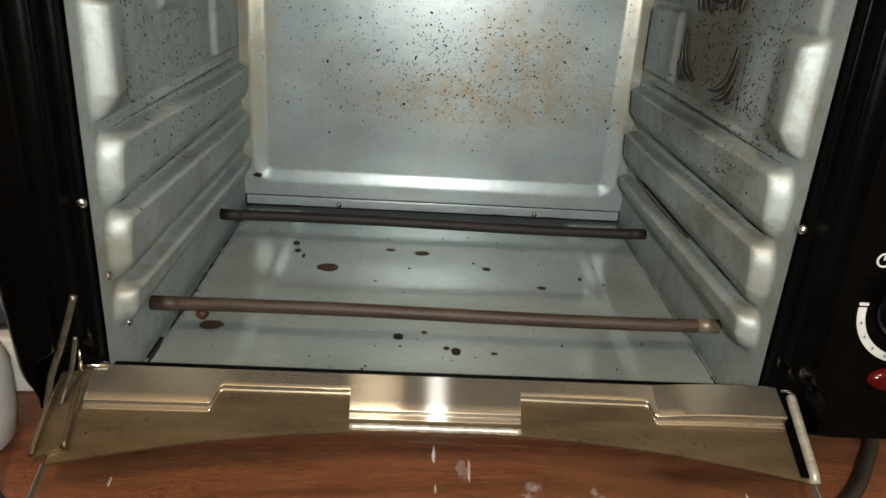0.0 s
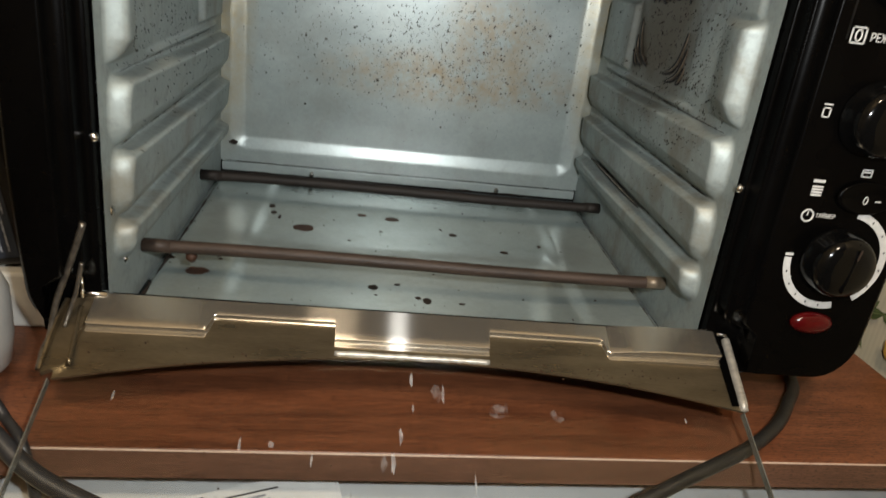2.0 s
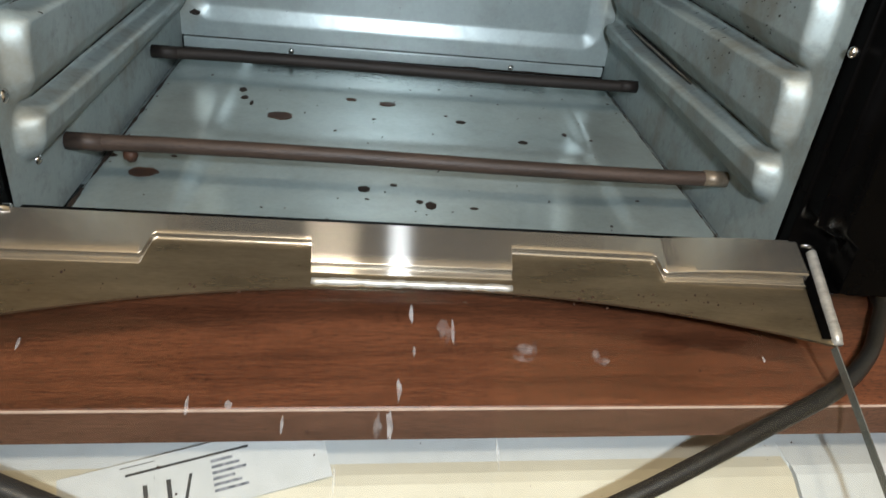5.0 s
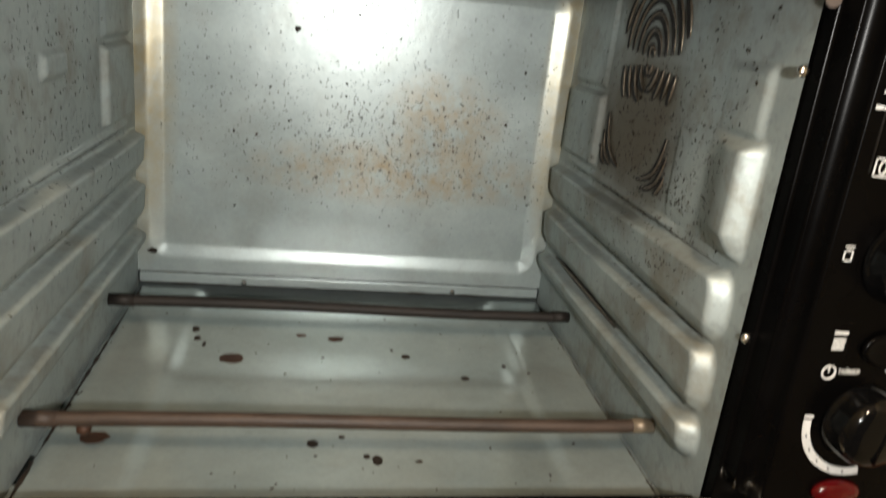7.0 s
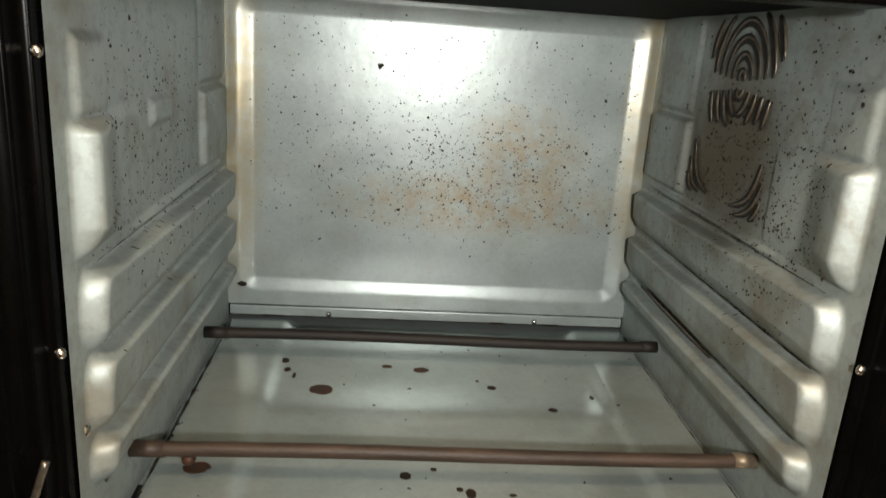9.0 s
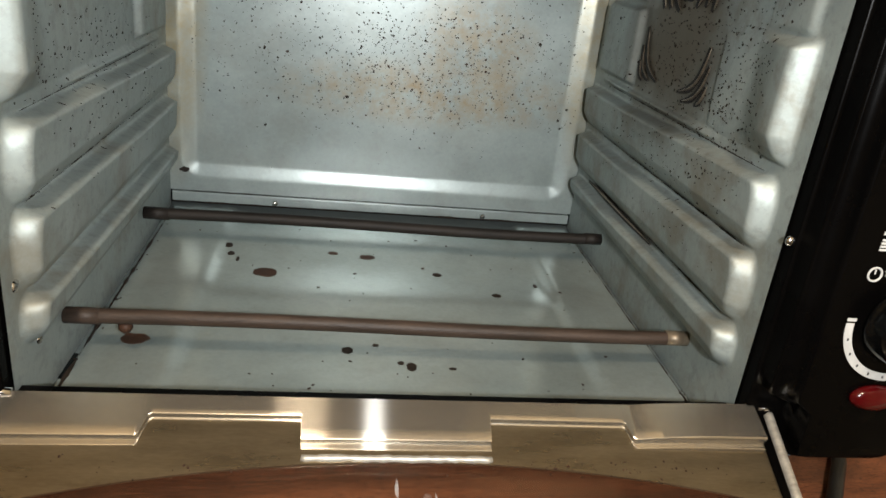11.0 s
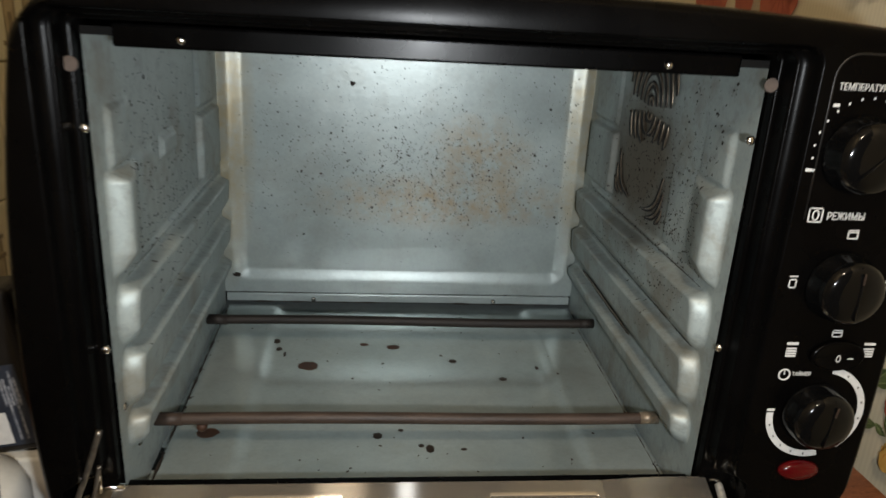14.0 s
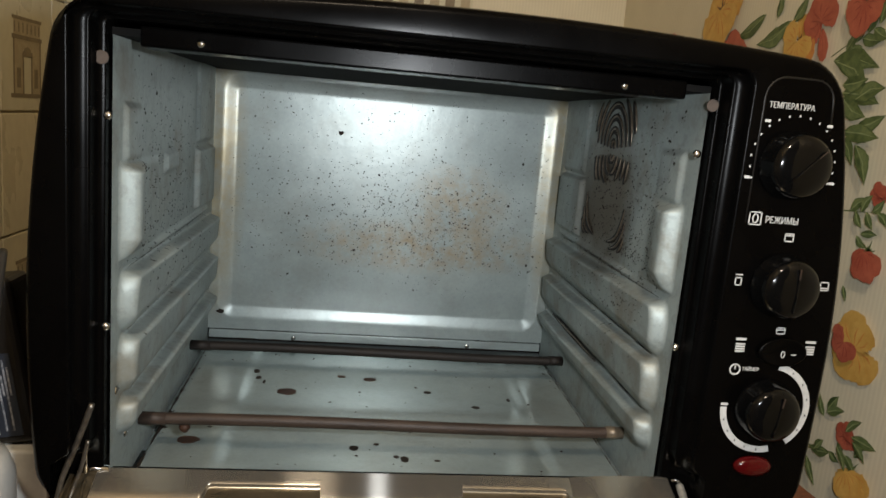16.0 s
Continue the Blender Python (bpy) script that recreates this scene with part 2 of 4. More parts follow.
WOOD = wood("brown_laminate", (0.034, 0.0105, 0.0055), (0.275, 0.096, 0.041), 0.42)
WOOD_EDGE = wood("edge_band", (0.045, 0.020, 0.012), (0.20, 0.098, 0.060), 0.45)


def wallpaper():
    m, nodes, links, b = material("ribbed_wallpaper")
    co, wave = nodes.new("ShaderNodeTexCoord"), nodes.new("ShaderNodeTexWave")
    wave.bands_direction = "DIAGONAL"
    mp = nodes.new("ShaderNodeMapping")
    mp.inputs["Scale"].default_value = (1, 1, 0)
    links.new(co.outputs["Object"], mp.inputs[0])
    links.new(mp.outputs[0], wave.inputs[0])
    wave.inputs["Scale"].default_value, wave.inputs["Distortion"].default_value = 130, 0.4
    r = ramp(nodes, [(0.2, (0.60, 0.54, 0.39)), (0.8, (0.72, 0.66, 0.49))])
    f = maths(nodes, links, "ADD", maths(nodes, links, "MULTIPLY", wave.outputs["Fac"], 0.2), maths(nodes, links, "MULTIPLY", noise_tex(nodes, links, 12, 4), 0.8))
    links.new(f, r.inputs[0])
    links.new(r.outputs[0], b.inputs["Base Color"])
    b.inputs["Roughness"].default_value = 0.6
    add_bump(nodes, links, b, wave.outputs["Fac"], 0.10, 0.0004)
    return m


WALLPAPER = wallpaper()
LEAF = surface("leaf_print", (0.022, 0.048, 0.012), (0.15, 0.19, 0.06), 0.6, 0.0, 130)
LEAF_PALE = surface("leaf_vein_print", (0.20, 0.25, 0.10), (0.32, 0.36, 0.17), 0.6, 0.0, 130)
LEAF_LIGHT = surface("leaf_light_print", (0.055, 0.095, 0.028), (0.20, 0.24, 0.09), 0.6, 0.0, 160)
PETAL_DEEP = surface("deep_red_print", (0.20, 0.030, 0.018), (0.34, 0.065, 0.04), 0.6, 0.0, 120)
PETAL_AMBER = surface("amber_petal_print", (0.46, 0.17, 0.03), (0.62, 0.28, 0.06), 0.6, 0.0, 120)
PETAL_RED = surface("red_petal_print", (0.30, 0.055, 0.03), (0.48, 0.13, 0.07), 0.6, 0.0, 90)
PETAL_YELLOW = surface("yellow_petal_print", (0.50, 0.27, 0.05), (0.68, 0.43, 0.11), 0.6, 0.0, 90)
PETAL_DARK = surface("flower_heart_print", (0.10, 0.05, 0.02), (0.22, 0.12, 0.05), 0.6, 0.0, 200)


def clear_glass():
    m, nodes, links, b = material("door_glass")
    nodes.remove(b)
    out = nodes["Material Output"]
    tr, gl, mix, lw = nodes.new("ShaderNodeBsdfTransparent"), nodes.new("ShaderNodeBsdfGlossy"), nodes.new("ShaderNodeMixShader"), nodes.new("ShaderNodeLayerWeight")
    tr.inputs[0].default_value = (0.93, 0.94, 0.93, 1)
    gl.inputs["Roughness"].default_value = 0.03
    lw.inputs[0].default_value = 0.5
    f = maths(nodes, links, "ADD", maths(nodes, links, "MULTIPLY", maths(nodes, links, "POWER", lw.outputs["Facing"], 5.0), 0.9), 0.022)
    links.new(f, mix.inputs[0])
    links.new(tr.outputs[0], mix.inputs[1])
    links.new(gl.outputs[0], mix.inputs[2])
    links.new(mix.outputs[0], out.inputs[0])
    return m


GLASS = clear_glass()
GLASS_EDGE = surface("ground_glass", (0.07, 0.07, 0.06), (0.16, 0.16, 0.14), 0.25, 0.0, 80)


# ---- builders ----
def part(name, bm, mat, parent=None, label="", smooth=False, m=None):
    """Links a bmesh as one mesh object under a thing or a part."""
    me = bpy.data.meshes.new(name)
    bmesh.ops.recalc_face_normals(bm, faces=bm.faces)
    bm.to_mesh(me)
    bm.free()
    return linked(name, me, mat, parent, label, smooth, m)


def linked(name, me, mat, parent=None, label="", smooth=False, m=None):
    if mat and not me.materials:
        me.materials.append(mat)
    if smooth:
        for p in me.polygons:
            p.use_smooth = True
    ob = new(name, me)
    if parent:
        ob.parent = parent
    if m is not None:
        ob.matrix_basis = m
    if label:
        ob["label"] = label
    return ob


def thing(name, label, category, group="", kind="", m=None):
    ob = new(name)
    ob.empty_display_size = 0.02
    if m is not None:
        ob.matrix_world = m
    return tagged(ob, label, category, group, kind)


def box(x0, x1, y0, y1, z0, z1, bevel=0.0, segments=2):
    bm = bmesh.new()
    bmesh.ops.create_cube(bm, size=1, matrix=Matrix.LocRotScale(((x0 + x1) / 2, (y0 + y1) / 2, (z0 + z1) / 2), None, (abs(x1 - x0), abs(y1 - y0), abs(z1 - z0))))
    if bevel:
        bmesh.ops.bevel(bm, geom=bm.edges[:], offset=bevel, segments=segments, affect="EDGES", profile=0.5)
    return bm


def tube(points, radius, sides=12, closed_ends=True):
    """A round bar along a line of points; radius may be a list."""
    bm = bmesh.new()
    pts = [Vector(p) for p in points]
    rings = []
    side = None
    for i, p in enumerate(pts):
        d = (pts[min(i + 1, len(pts) - 1)] - pts[max(i - 1, 0)]).normalized()
        if side is None:
            side = d.orthogonal().normalized()
        side = (side - d * side.dot(d)).normalized()
        up = d.cross(side)
        r = radius[i] if isinstance(radius, (list, tuple)) else radius
        rings.append([bm.verts.new(p + r * (math.cos(a) * side + math.sin(a) * up)) for a in (2 * math.pi * k / sides for k in range(sides))])
    for a, b in zip(rings, rings[1:]):
        for k in range(sides):
            bm.faces.new((a[k], a[(k + 1) % sides], b[(k + 1) % sides], b[k]))
    if closed_ends:
        bm.faces.new(rings[0])
        bm.faces.new(rings[-1])
    return bm


def curve(points, n=24):
    """A smooth line through a few points."""
    p = [Vector(q) for q in points]
    p = [2 * p[0] - p[1]] + p + [2 * p[-1] - p[-2]]
    out = []
    for i in range(1, len(p) - 2):
        for k in range(n):
            t = k / n
            a, b, c, d = p[i - 1:i + 3]
            out.append(0.5 * (2 * b + (c - a) * t + (2 * a - 5 * b + 4 * c - d) * t * t + (3 * b - a - 3 * c + d) * t ** 3))
    out.append(p[-2])
    return out


def lathe(profile, sides=32, axis="y"):
    """Turns a profile of (radius, distance along the axis)."""
    bm = bmesh.new()
    rings = []
    for r, h in profile:
        ring = []
        for k in range(sides):
            a = 2 * math.pi * k / sides
            c, s = r * math.cos(a), r * math.sin(a)
            ring.append(bm.verts.new((c, h, s) if axis == "y" else ((h, c, s) if axis == "x" else (c, s, h))))
        rings.append(ring)
    for a, b in zip(rings, rings[1:]):
        for k in range(sides):
            bm.faces.new((a[k], a[(k + 1) % sides], b[(k + 1) % sides], b[k]))
    bm.faces.new(rings[0])
    bm.faces.new(rings[-1])
    return bm


def plate(outline, depth, to_world):
    """A flat sheet of the given outline and thickness; to_world maps (u, v, w) to a place."""
    bm = bmesh.new()
    a = [bm.verts.new(to_world(u, v, 0)) for u, v in outline]
    b = [bm.verts.new(to_world(u, v, depth)) for u, v in outline]
    bm.faces.new(a)
    bm.faces.new(b)
    for i in range(len(a)):
        j = (i + 1) % len(a)
        bm.faces.new((a[i], a[j], b[j], b[i]))
    return bm


def height_sheet(name, us, vs, place, mat, parent, label=""):
    """A pressed sheet: place(u, v) gives arrays of x, y and z over the grid."""
    u, v = np.meshgrid(us, vs, indexing="ij")
    x, y, z = place(u, v)
    co = np.stack([np.broadcast_to(x, u.shape), np.broadcast_to(y, u.shape), np.broadcast_to(z, u.shape)], -1).reshape(-1, 3)
    n, k = len(us), len(vs)
    i = (np.arange(n - 1)[:, None] * k + np.arange(k - 1)[None, :]).ravel()
    faces = np.stack([i, i + k, i + k + 1, i + 1], -1)
    me = bpy.data.meshes.new(name)
    me.from_pydata(co.tolist(), [], faces.tolist())
    return linked(name, me, mat, parent, label, True)


def smooth(x, a, b):
    t = np.clip((x - a) / (b - a), 0, 1)
    return t * t * (3 - 2 * t)


def pad(y, z, y0, y1, z0, z1, soft=0.004):
    return smooth(y, y0, y0 + soft) * (1 - smooth(y, y1 - soft, y1)) * smooth(z, z0, z0 + soft) * (1 - smooth(z, z1 - soft, z1))


def blob(cx, cy, rx, ry, rng, n=12, rough=0.25):
    return [(cx + rx * (1 + rough * rng.uniform(-1, 1)) * math.cos(a), cy + ry * (1 + rough * rng.uniform(-1, 1)) * math.sin(a)) for a in (2 * math.pi * k / n for k in range(n))]


# ---- the room ----
TABLE_Z = 0.034
LEFT_X, RIGHT_X, BACK_Y = -0.45, 0.365, 0.70


def wall(name, bounds, mat, label):
    ob = part(name, box(*bounds), mat)
    return tagged(ob, label, "wall", kind="structure")


wall_left = wall("wall_left", (LEFT_X - 0.1, LEFT_X, -2.6, BACK_Y + 0.1, -0.85, 1.75), GROUT, "kitchen wall clad in beige tiles")
wall_back = wall("wall_back", (LEFT_X, RIGHT_X + 0.1, BACK_Y, BACK_Y + 0.1, -0.85, 1.75), WALLPAPER, "cream ribbed wallpaper behind the oven")
wall_right = wall("wall_right", (RIGHT_X, RIGHT_X + 0.1, -0.6, BACK_Y, -0.85, 1.75), WALLPAPER, "cream ribbed wallpaper with printed flowers")
wall("wall_far_right", (1.8, 1.9, -2.6, -0.6, -0.85, 1.75), PLASTER, "plain wall of the room")
wall("wall_return", (RIGHT_X + 0.1, 1.9, -0.6, -0.5, -0.85, 1.75), PLASTER, "plain wall of the room")
wall("wall_front", (LEFT_X - 0.1, 1.9, -2.7, -2.6, -0.85, 1.75), PLASTER, "plain wall of the room")
tagged(part("floor", box(LEFT_X - 0.1, 1.9, -2.7, BACK_Y + 0.1, -0.95, -0.85), PLASTER), "plain dim kitchen floor", "floor", kind="structure")
tagged(part("ceiling", box(LEFT_X - 0.1, 1.9, -2.7, BACK_Y + 0.1, 1.75, 1.85), CEILING_PAINT), "plain painted kitchen ceiling", "ceiling", kind="structure")

# ---- the table ----
EDGE_SLOPE = 0.037
table = thing("table", "brown wood-grain laminate table with a worn edge", "table", m=pose(0, -0.064, 0, 0, 0, math.degrees(EDGE_SLOPE)))
part("tabletop", box(-0.446, 0.352, 0.0012, 0.50, 0.0175, TABLE_Z, 0.0006, 1), WOOD, table)
part("edge_band", box(-0.446, 0.352, 0.0, 0.0012, 0.0172, TABLE_Z - 0.0008), WOOD_EDGE, table, "wood-grain edge band along the table front")
part("edge_line", box(-0.446, 0.352, -0.0002, 0.0006, TABLE_Z - 0.0005, TABLE_Z + 0.0002), EDGE_LINE, table, "pale worn line along the table edge")

# ---- the white appliance below the table ----
stove = thing("white_appliance", "white and cream enamelled appliance under the table edge", "appliance", m=pose(0, -0.064, 0, 0, 0, math.degrees(EDGE_SLOPE)))
part("lid", box(-0.445, 0.35, 0.004, 0.35, -0.05, -0.0074, 0.001), WHITE_ENAMEL, stove, "white enamelled lid")


def fascia(x0, x1, drop=0.0):
    bm = bmesh.new()
    prof = [(0.003, -0.007), (-0.002, -0.008), (-0.013, -0.014), (-0.016, -0.0165), (-0.018, -0.020), (-0.0195, -0.026), (-0.022, -0.12), (0.02, -0.12), (0.02, -0.008)]
    ring = [[bm.verts.new((x, y, z - drop)) for y, z in prof] for x in (x0, x1)]
    for k in range(len(prof)):
        j = (k + 1) % len(prof)
        bm.faces.new((ring[0][k], ring[0][j], ring[1][j], ring[1][k]))
    bm.faces.new(ring[0])
    bm.faces.new(ring[1])
    return bm


part("fascia", fascia(-0.445, 0.184), CREAM, stove, "cream front fascia with a rounded edge")
part("end_panel", fascia(0.1855, 0.35, -0.0006), WHITE_ENAMEL, stove, "white end panel")
part("cabinet", box(-0.44, 0.35, -0.018, 0.40, -0.85, -0.122, 0.002), WHITE_ENAMEL, stove)

# ---- the oven ----
oven = thing("toaster_oven", "black toaster oven with open glass door and greasy steel cavity", "toaster oven")
FLOOR_Z, TOP_Z, BACK = 0.060, 0.3345, 0.322
LX, RX = -0.173, 0.180


def left_x(y):
    return -0.1695 - 0.0035 * y / BACK


def right_x(y):
    return 0.1715 + 0.0085 * y / BACK



def wall_press(y, z):
    """How far the side wall is pressed inwards: runners parted by flat grooves, a tall upper pad that fades out, low bosses."""
    d = np.zeros_like(y)
    groove = 0.0012 + 0.0050 * np.clip((y - 0.02) / 0.20, 0, 1)
    for z0, z1 in ((0.0955, 0.1225), (0.1225, 0.1625), (0.1625, 0.2020)):
        top = z1 - groove
        rise = np.clip((z - z0) / 0.011, 0, 1) ** 0.5 * 0.80 + 0.20 * np.clip((z - z0) / (top - z0), 0, 1)
        shelf = 1 - smooth(z, top - 0.0045, top)
        rounding = 0.008 * np.clip(np.abs(z - (z0 + top) / 2) / ((top - z0) / 2), 0, 1) ** 3
        d = np.maximum(d, 0.0112 * rise * shelf * (z > z0) * smooth(y, 0.0115 + rounding, 0.0190 + rounding))
    d = d * (1 - smooth(y, 0.303, 0.319))
    lip = 0.0030 * np.exp(-((z - 0.2030) / 0.0018) ** 2) * smooth(y, 0.08, 0.10) * (1 - smooth(y, 0.28, 0.30))
    d = np.maximum(d, lip)
    u = np.clip((z - 0.2065) / 0.058, 0, 1)
    tall = np.clip(u / 0.22, 0, 1) ** 0.6 * (1 - smooth(z, 0.2585, 0.2655)) * (z > 0.2065)
    d = np.maximum(d, tall * (0.0112 * smooth(y, 0.0115, 0.0195) * (1 - 0.86 * smooth(y, 0.020, 0.068))) * (1 - smooth(y, 0.099, 0.103)))
    d = np.maximum(d, 0.0028 * pad(y, z, 0.018, 0.062, 0.262, 0.300, 0.006) * (1 - 0.6 * smooth(y, 0.03, 0.06)))
    d = np.maximum(d, 0.0056 * pad(y, z, 0.226, 0.302, 0.207, 0.2645, 0.005))
    d = np.maximum(d, 0.0030 * pad(y, z, 0.230, 0.306, 0.2655, 0.345, 0.005))
    return d


ys, zs = np.linspace(0.0, BACK, 216), np.linspace(FLOOR_Z, TOP_Z, 260)
height_sheet("side_wall", ys, zs, lambda y, z: (left_x(y) + wall_press(y, z) + 0.0034 * pad(y, z, 0.116, 0.158, 0.248, 0.2675, 0.006), y, z), STEEL_SIDE, oven, "pressed steel side wall with rack runners")
right_wall = height_sheet("side_wall", ys, zs, lambda y, z: (right_x(y) - wall_press(y, z), y, z), STEEL_SOOTY, oven, "greasy pressed steel side wall with fan slots")


def back_press(x, z):
    cx, cz, hx, hz, r = 0.0035, 0.2085, 0.1675, 0.1225, 0.016
    qx, qz = np.maximum(np.abs(x - cx) - hx + r, 0), np.maximum(np.abs(z - cz) - hz + r, 0)
    sd = np.hypot(qx, qz) - r
    return BACK - 0.001 + 0.0034 * (1 - 0.75 * np.clip((sd + 0.0125) / 0.0125, 0, 1) - 0.25 * smooth(sd, -0.0135, 0.001))


height_sheet("back_panel", np.linspace(LX, RX, 200), np.linspace(0.074, TOP_Z, 160), lambda x, z: (x, back_press(x, z), z), STEEL_BACK, oven, "speckled steel back panel with pressed border")


def floor_press(x, y):
    tray = smooth(np.abs(x - 0.002), 0.118, 0.130)
    return FLOOR_Z + 0.0022 * tray + 0.0010 * np.sin(y * 55) * (1 - tray)


height_sheet("crumb_tray", np.linspace(-0.5, 0.5, 120), np.linspace(-0.004, BACK - 0.004, 120), lambda u, y: ((left_x(y) + right_x(y)) / 2 + u * (right_x(y) - left_x(y) - 0.008), y, floor_press(u * 0.347, y)), STEEL_FLOOR, oven, "stained steel crumb tray")
part("cavity_base", box(LX - 0.003, RX + 0.003, 0.0, BACK + 0.01, 0.0565, 0.0590), STEEL_FLOOR, oven)
part("back_lip", box(LX + 0.0015, RX - 0.0015, BACK - 0.0030, BACK + 0.004, 0.0648, 0.0732, 0.0006), STEEL_BACK, oven, "folded steel lip along the back")
part("cavity_ceiling", box(LX - 0.003, RX + 0.003, 0.002, BACK + 0.01, TOP_Z, TOP_Z + 0.004), CEILING, oven, "near-black cavity ceiling")
part("top_lip", box(-0.156, 0.157, 0.001, 0.030, TOP_Z - 0.0050, TOP_Z + 0.006, 0.0012), BLACK, oven, "black lip over the cavity mouth")


def bezel():
    """The stepped black front frame: rounded loops joined from the outside inwards."""
    K, M = 7, 36

    def loop(x0, x1, z0, z1, r, y, bulge):
        pts = []
        for cx, cz, a0 in ((x1 - r, z1 - r, 0), (x0 + r, z1 - r, 90), (x0 + r, z0 + r, 180), (x1 - r, z0 + r, 270)):
            arc = [(cx + r * math.cos(radians(a0 + 90 * k / K)), cz + r * math.sin(radians(a0 + 90 * k / K))) for k in range(K + 1)]
            if pts:
                a, b = pts[-1], arc[0]
                pts += [(a[0] + (b[0] - a[0]) * k / M, a[1] + (b[1] - a[1]) * k / M) for k in range(1, M)]
            pts += arc
        a, b = pts[-1], pts[0]
        pts += [(a[0] + (b[0] - a[0]) * k / M, a[1] + (b[1] - a[1]) * k / M) for k in range(1, M)]
        out = []
        for x, z in pts:
            if bulge:
                f = ((z - 0.18) / 0.16) ** 2
                x += 0.013 * f * min(1.0, max(0.0, -x / 0.18))
                x -= (0.018 if z > 0.18 else 0.008) * f * max(0, (x - 0.10) / 0.16)
                if z > 0.2:
                    z -= 0.012 * ((x - 0.04) / 0.23) ** 2 * (z - 0.2) / 0.165
            elif y < -0.0076:
                f = 1.0 if z < 0.101 else 0.0
                if x > 0.1:
                    x += f * (max(x, 0.1925) - x)
                elif x < -0.1:
                    x += f * (min(x, -0.1925) - x)
            out.append((x, max(y, -0.006) if abs(x) < 0.188 and z < 0.085 else y, z))
        return out

    loops = [loop(-0.2025, 0.257, 0.0690, 0.360, 0.022, 0.012, 1), loop(-0.2040, 0.259, 0.072, 0.362, 0.022, -0.010, 1), loop(-0.2055, 0.261, 0.072, 0.365, 0.024, -0.020, 1), loop(-0.2045, 0.2595, 0.0735, 0.3635, 0.023, -0.0255, 1),
             loop(-0.2015, 0.256, 0.0745, 0.360, 0.021, -0.028, 1), loop(-0.184, 0.1845, 0.0752, 0.3485, 0.010, -0.028, 0), loop(-0.1828, 0.1833, 0.0755, 0.3475, 0.009, -0.0272, 0), loop(-0.1823, 0.1828, 0.0757, 0.3471, 0.0085, -0.0255, 0), loop(-0.1820, 0.1825, 0.0759, 0.3468, 0.0085, -0.019, 0),
             loop(-0.1765, 0.1768, 0.0761, 0.3452, 0.007, -0.0185, 0), loop(-0.1755, 0.1758, 0.0763, 0.3446, 0.006, -0.0178, 0), loop(-0.1752, 0.1755, 0.0765, 0.3443, 0.006, -0.0165, 0), loop(-0.1750, 0.1753, 0.0767, 0.3440, 0.006, -0.008, 0), loop(-0.1715, 0.1735, 0.0770, 0.3425, 0.004, -0.0075, 0),
             loop(-0.1708, 0.1728, 0.0773, 0.3420, 0.004, -0.0068, 0), loop(-0.1705, 0.1725, 0.0776, 0.3416, 0.004, 0.004, 0)]
    bm = bmesh.new()
    rows = [[bm.verts.new(p) for p in l] for l in loops]
    for a, b in zip(rows, rows[1:]):
        for k in range(len(a)):
            j = (k + 1) % len(a)
            bm.faces.new((a[k], a[j], b[j], b[k]))
    for e in bm.edges:
        e.smooth = e.calc_face_angle(0) < 0.6
    return bm


bezel_ob = part("front_bezel", bezel(), BLACK, oven, "stepped glossy black front frame", True)
bezel_ob.modifiers.new("even_faces", "WEIGHTED_NORMAL").weight = 90
part("sill", box(-0.178, 0.182, -0.004, 0.008, 0.066, 0.0815, 0.001), BLACK, oven, "black sill below the cavity mouth")
def shell(x0, x1, y0, y1, z0, z1, r):
    """A sheet-metal box, open to the front, with rounded long edges."""
    bm = bmesh.new()
    line = []
    for cx, cz, a0 in ((x1 - r, z1 - r, 0), (x0 + r, z1 - r, 90), (x0 + r, z0 + r, 180), (x1 - r, z0 + r, 270)):
        line += [(cx + r * math.cos(radians(a0 + 15 * k)), cz + r * math.sin(radians(a0 + 15 * k))) for k in range(7)]
    a, b = [bm.verts.new((x, y0, z)) for x, z in line], [bm.verts.new((x, y1, z)) for x, z in line]
    for k in range(len(a)):
        j = (k + 1) % len(a)
        bm.faces.new((a[k], a[j], b[j], b[k]))
    bm.faces.new(b)
    return bm


part("housing", shell(-0.200, 0.250, 0.010, 0.400, 0.056, 0.351, 0.014), BLACK_TOP, oven, "black sheet-steel housing", True)
for fx in (-0.17, 0.20):
    for fy in (0.06, 0.36):
        part("foot", lathe([(0.013, TABLE_Z), (0.014, TABLE_Z + 0.004), (0.012, 0.060)], 20, "z"), GLOSS, oven, m=pose(fx, fy, 0))

# heater rods
for name_y, mat, dz in ((0.0622, ROD, 0.0885), (0.2215, ROD_DARK, 0.0882)):
    rod = part("heater_rod", tube([(-0.167 + 0.340 * k / 30, name_y, dz + 0.0008 * math.sin(k / 5)) for k in range(31)], 0.0041, 14), mat, oven, "scorched heater rod across the cavity", True)
    for x0, x1 in ((-0.1695, -0.152), (0.160, 0.1735)):
        part("ferrule", tube([(x0, name_y, dz), (x1, name_y, dz)], 0.0044, 14), (ROD_END if x0 > 0 else mat) if mat is ROD else ROD_DARK, rod, smooth=True)


def screw(place, radius, axis, parent, label="small bright screw"):
    s = -1 if axis == "y" else 1
    prof = [(radius, 0.0), (radius, 0.0006), (radius * 0.8, 0.0016), (radius * 0.35, 0.0022), (radius * 0.1, 0.0022)]
    bm = lathe([(r, s * h) for r, h in prof], 16, axis)
    return part("screw", bm, CHROME, parent, label, True, pose(*place))


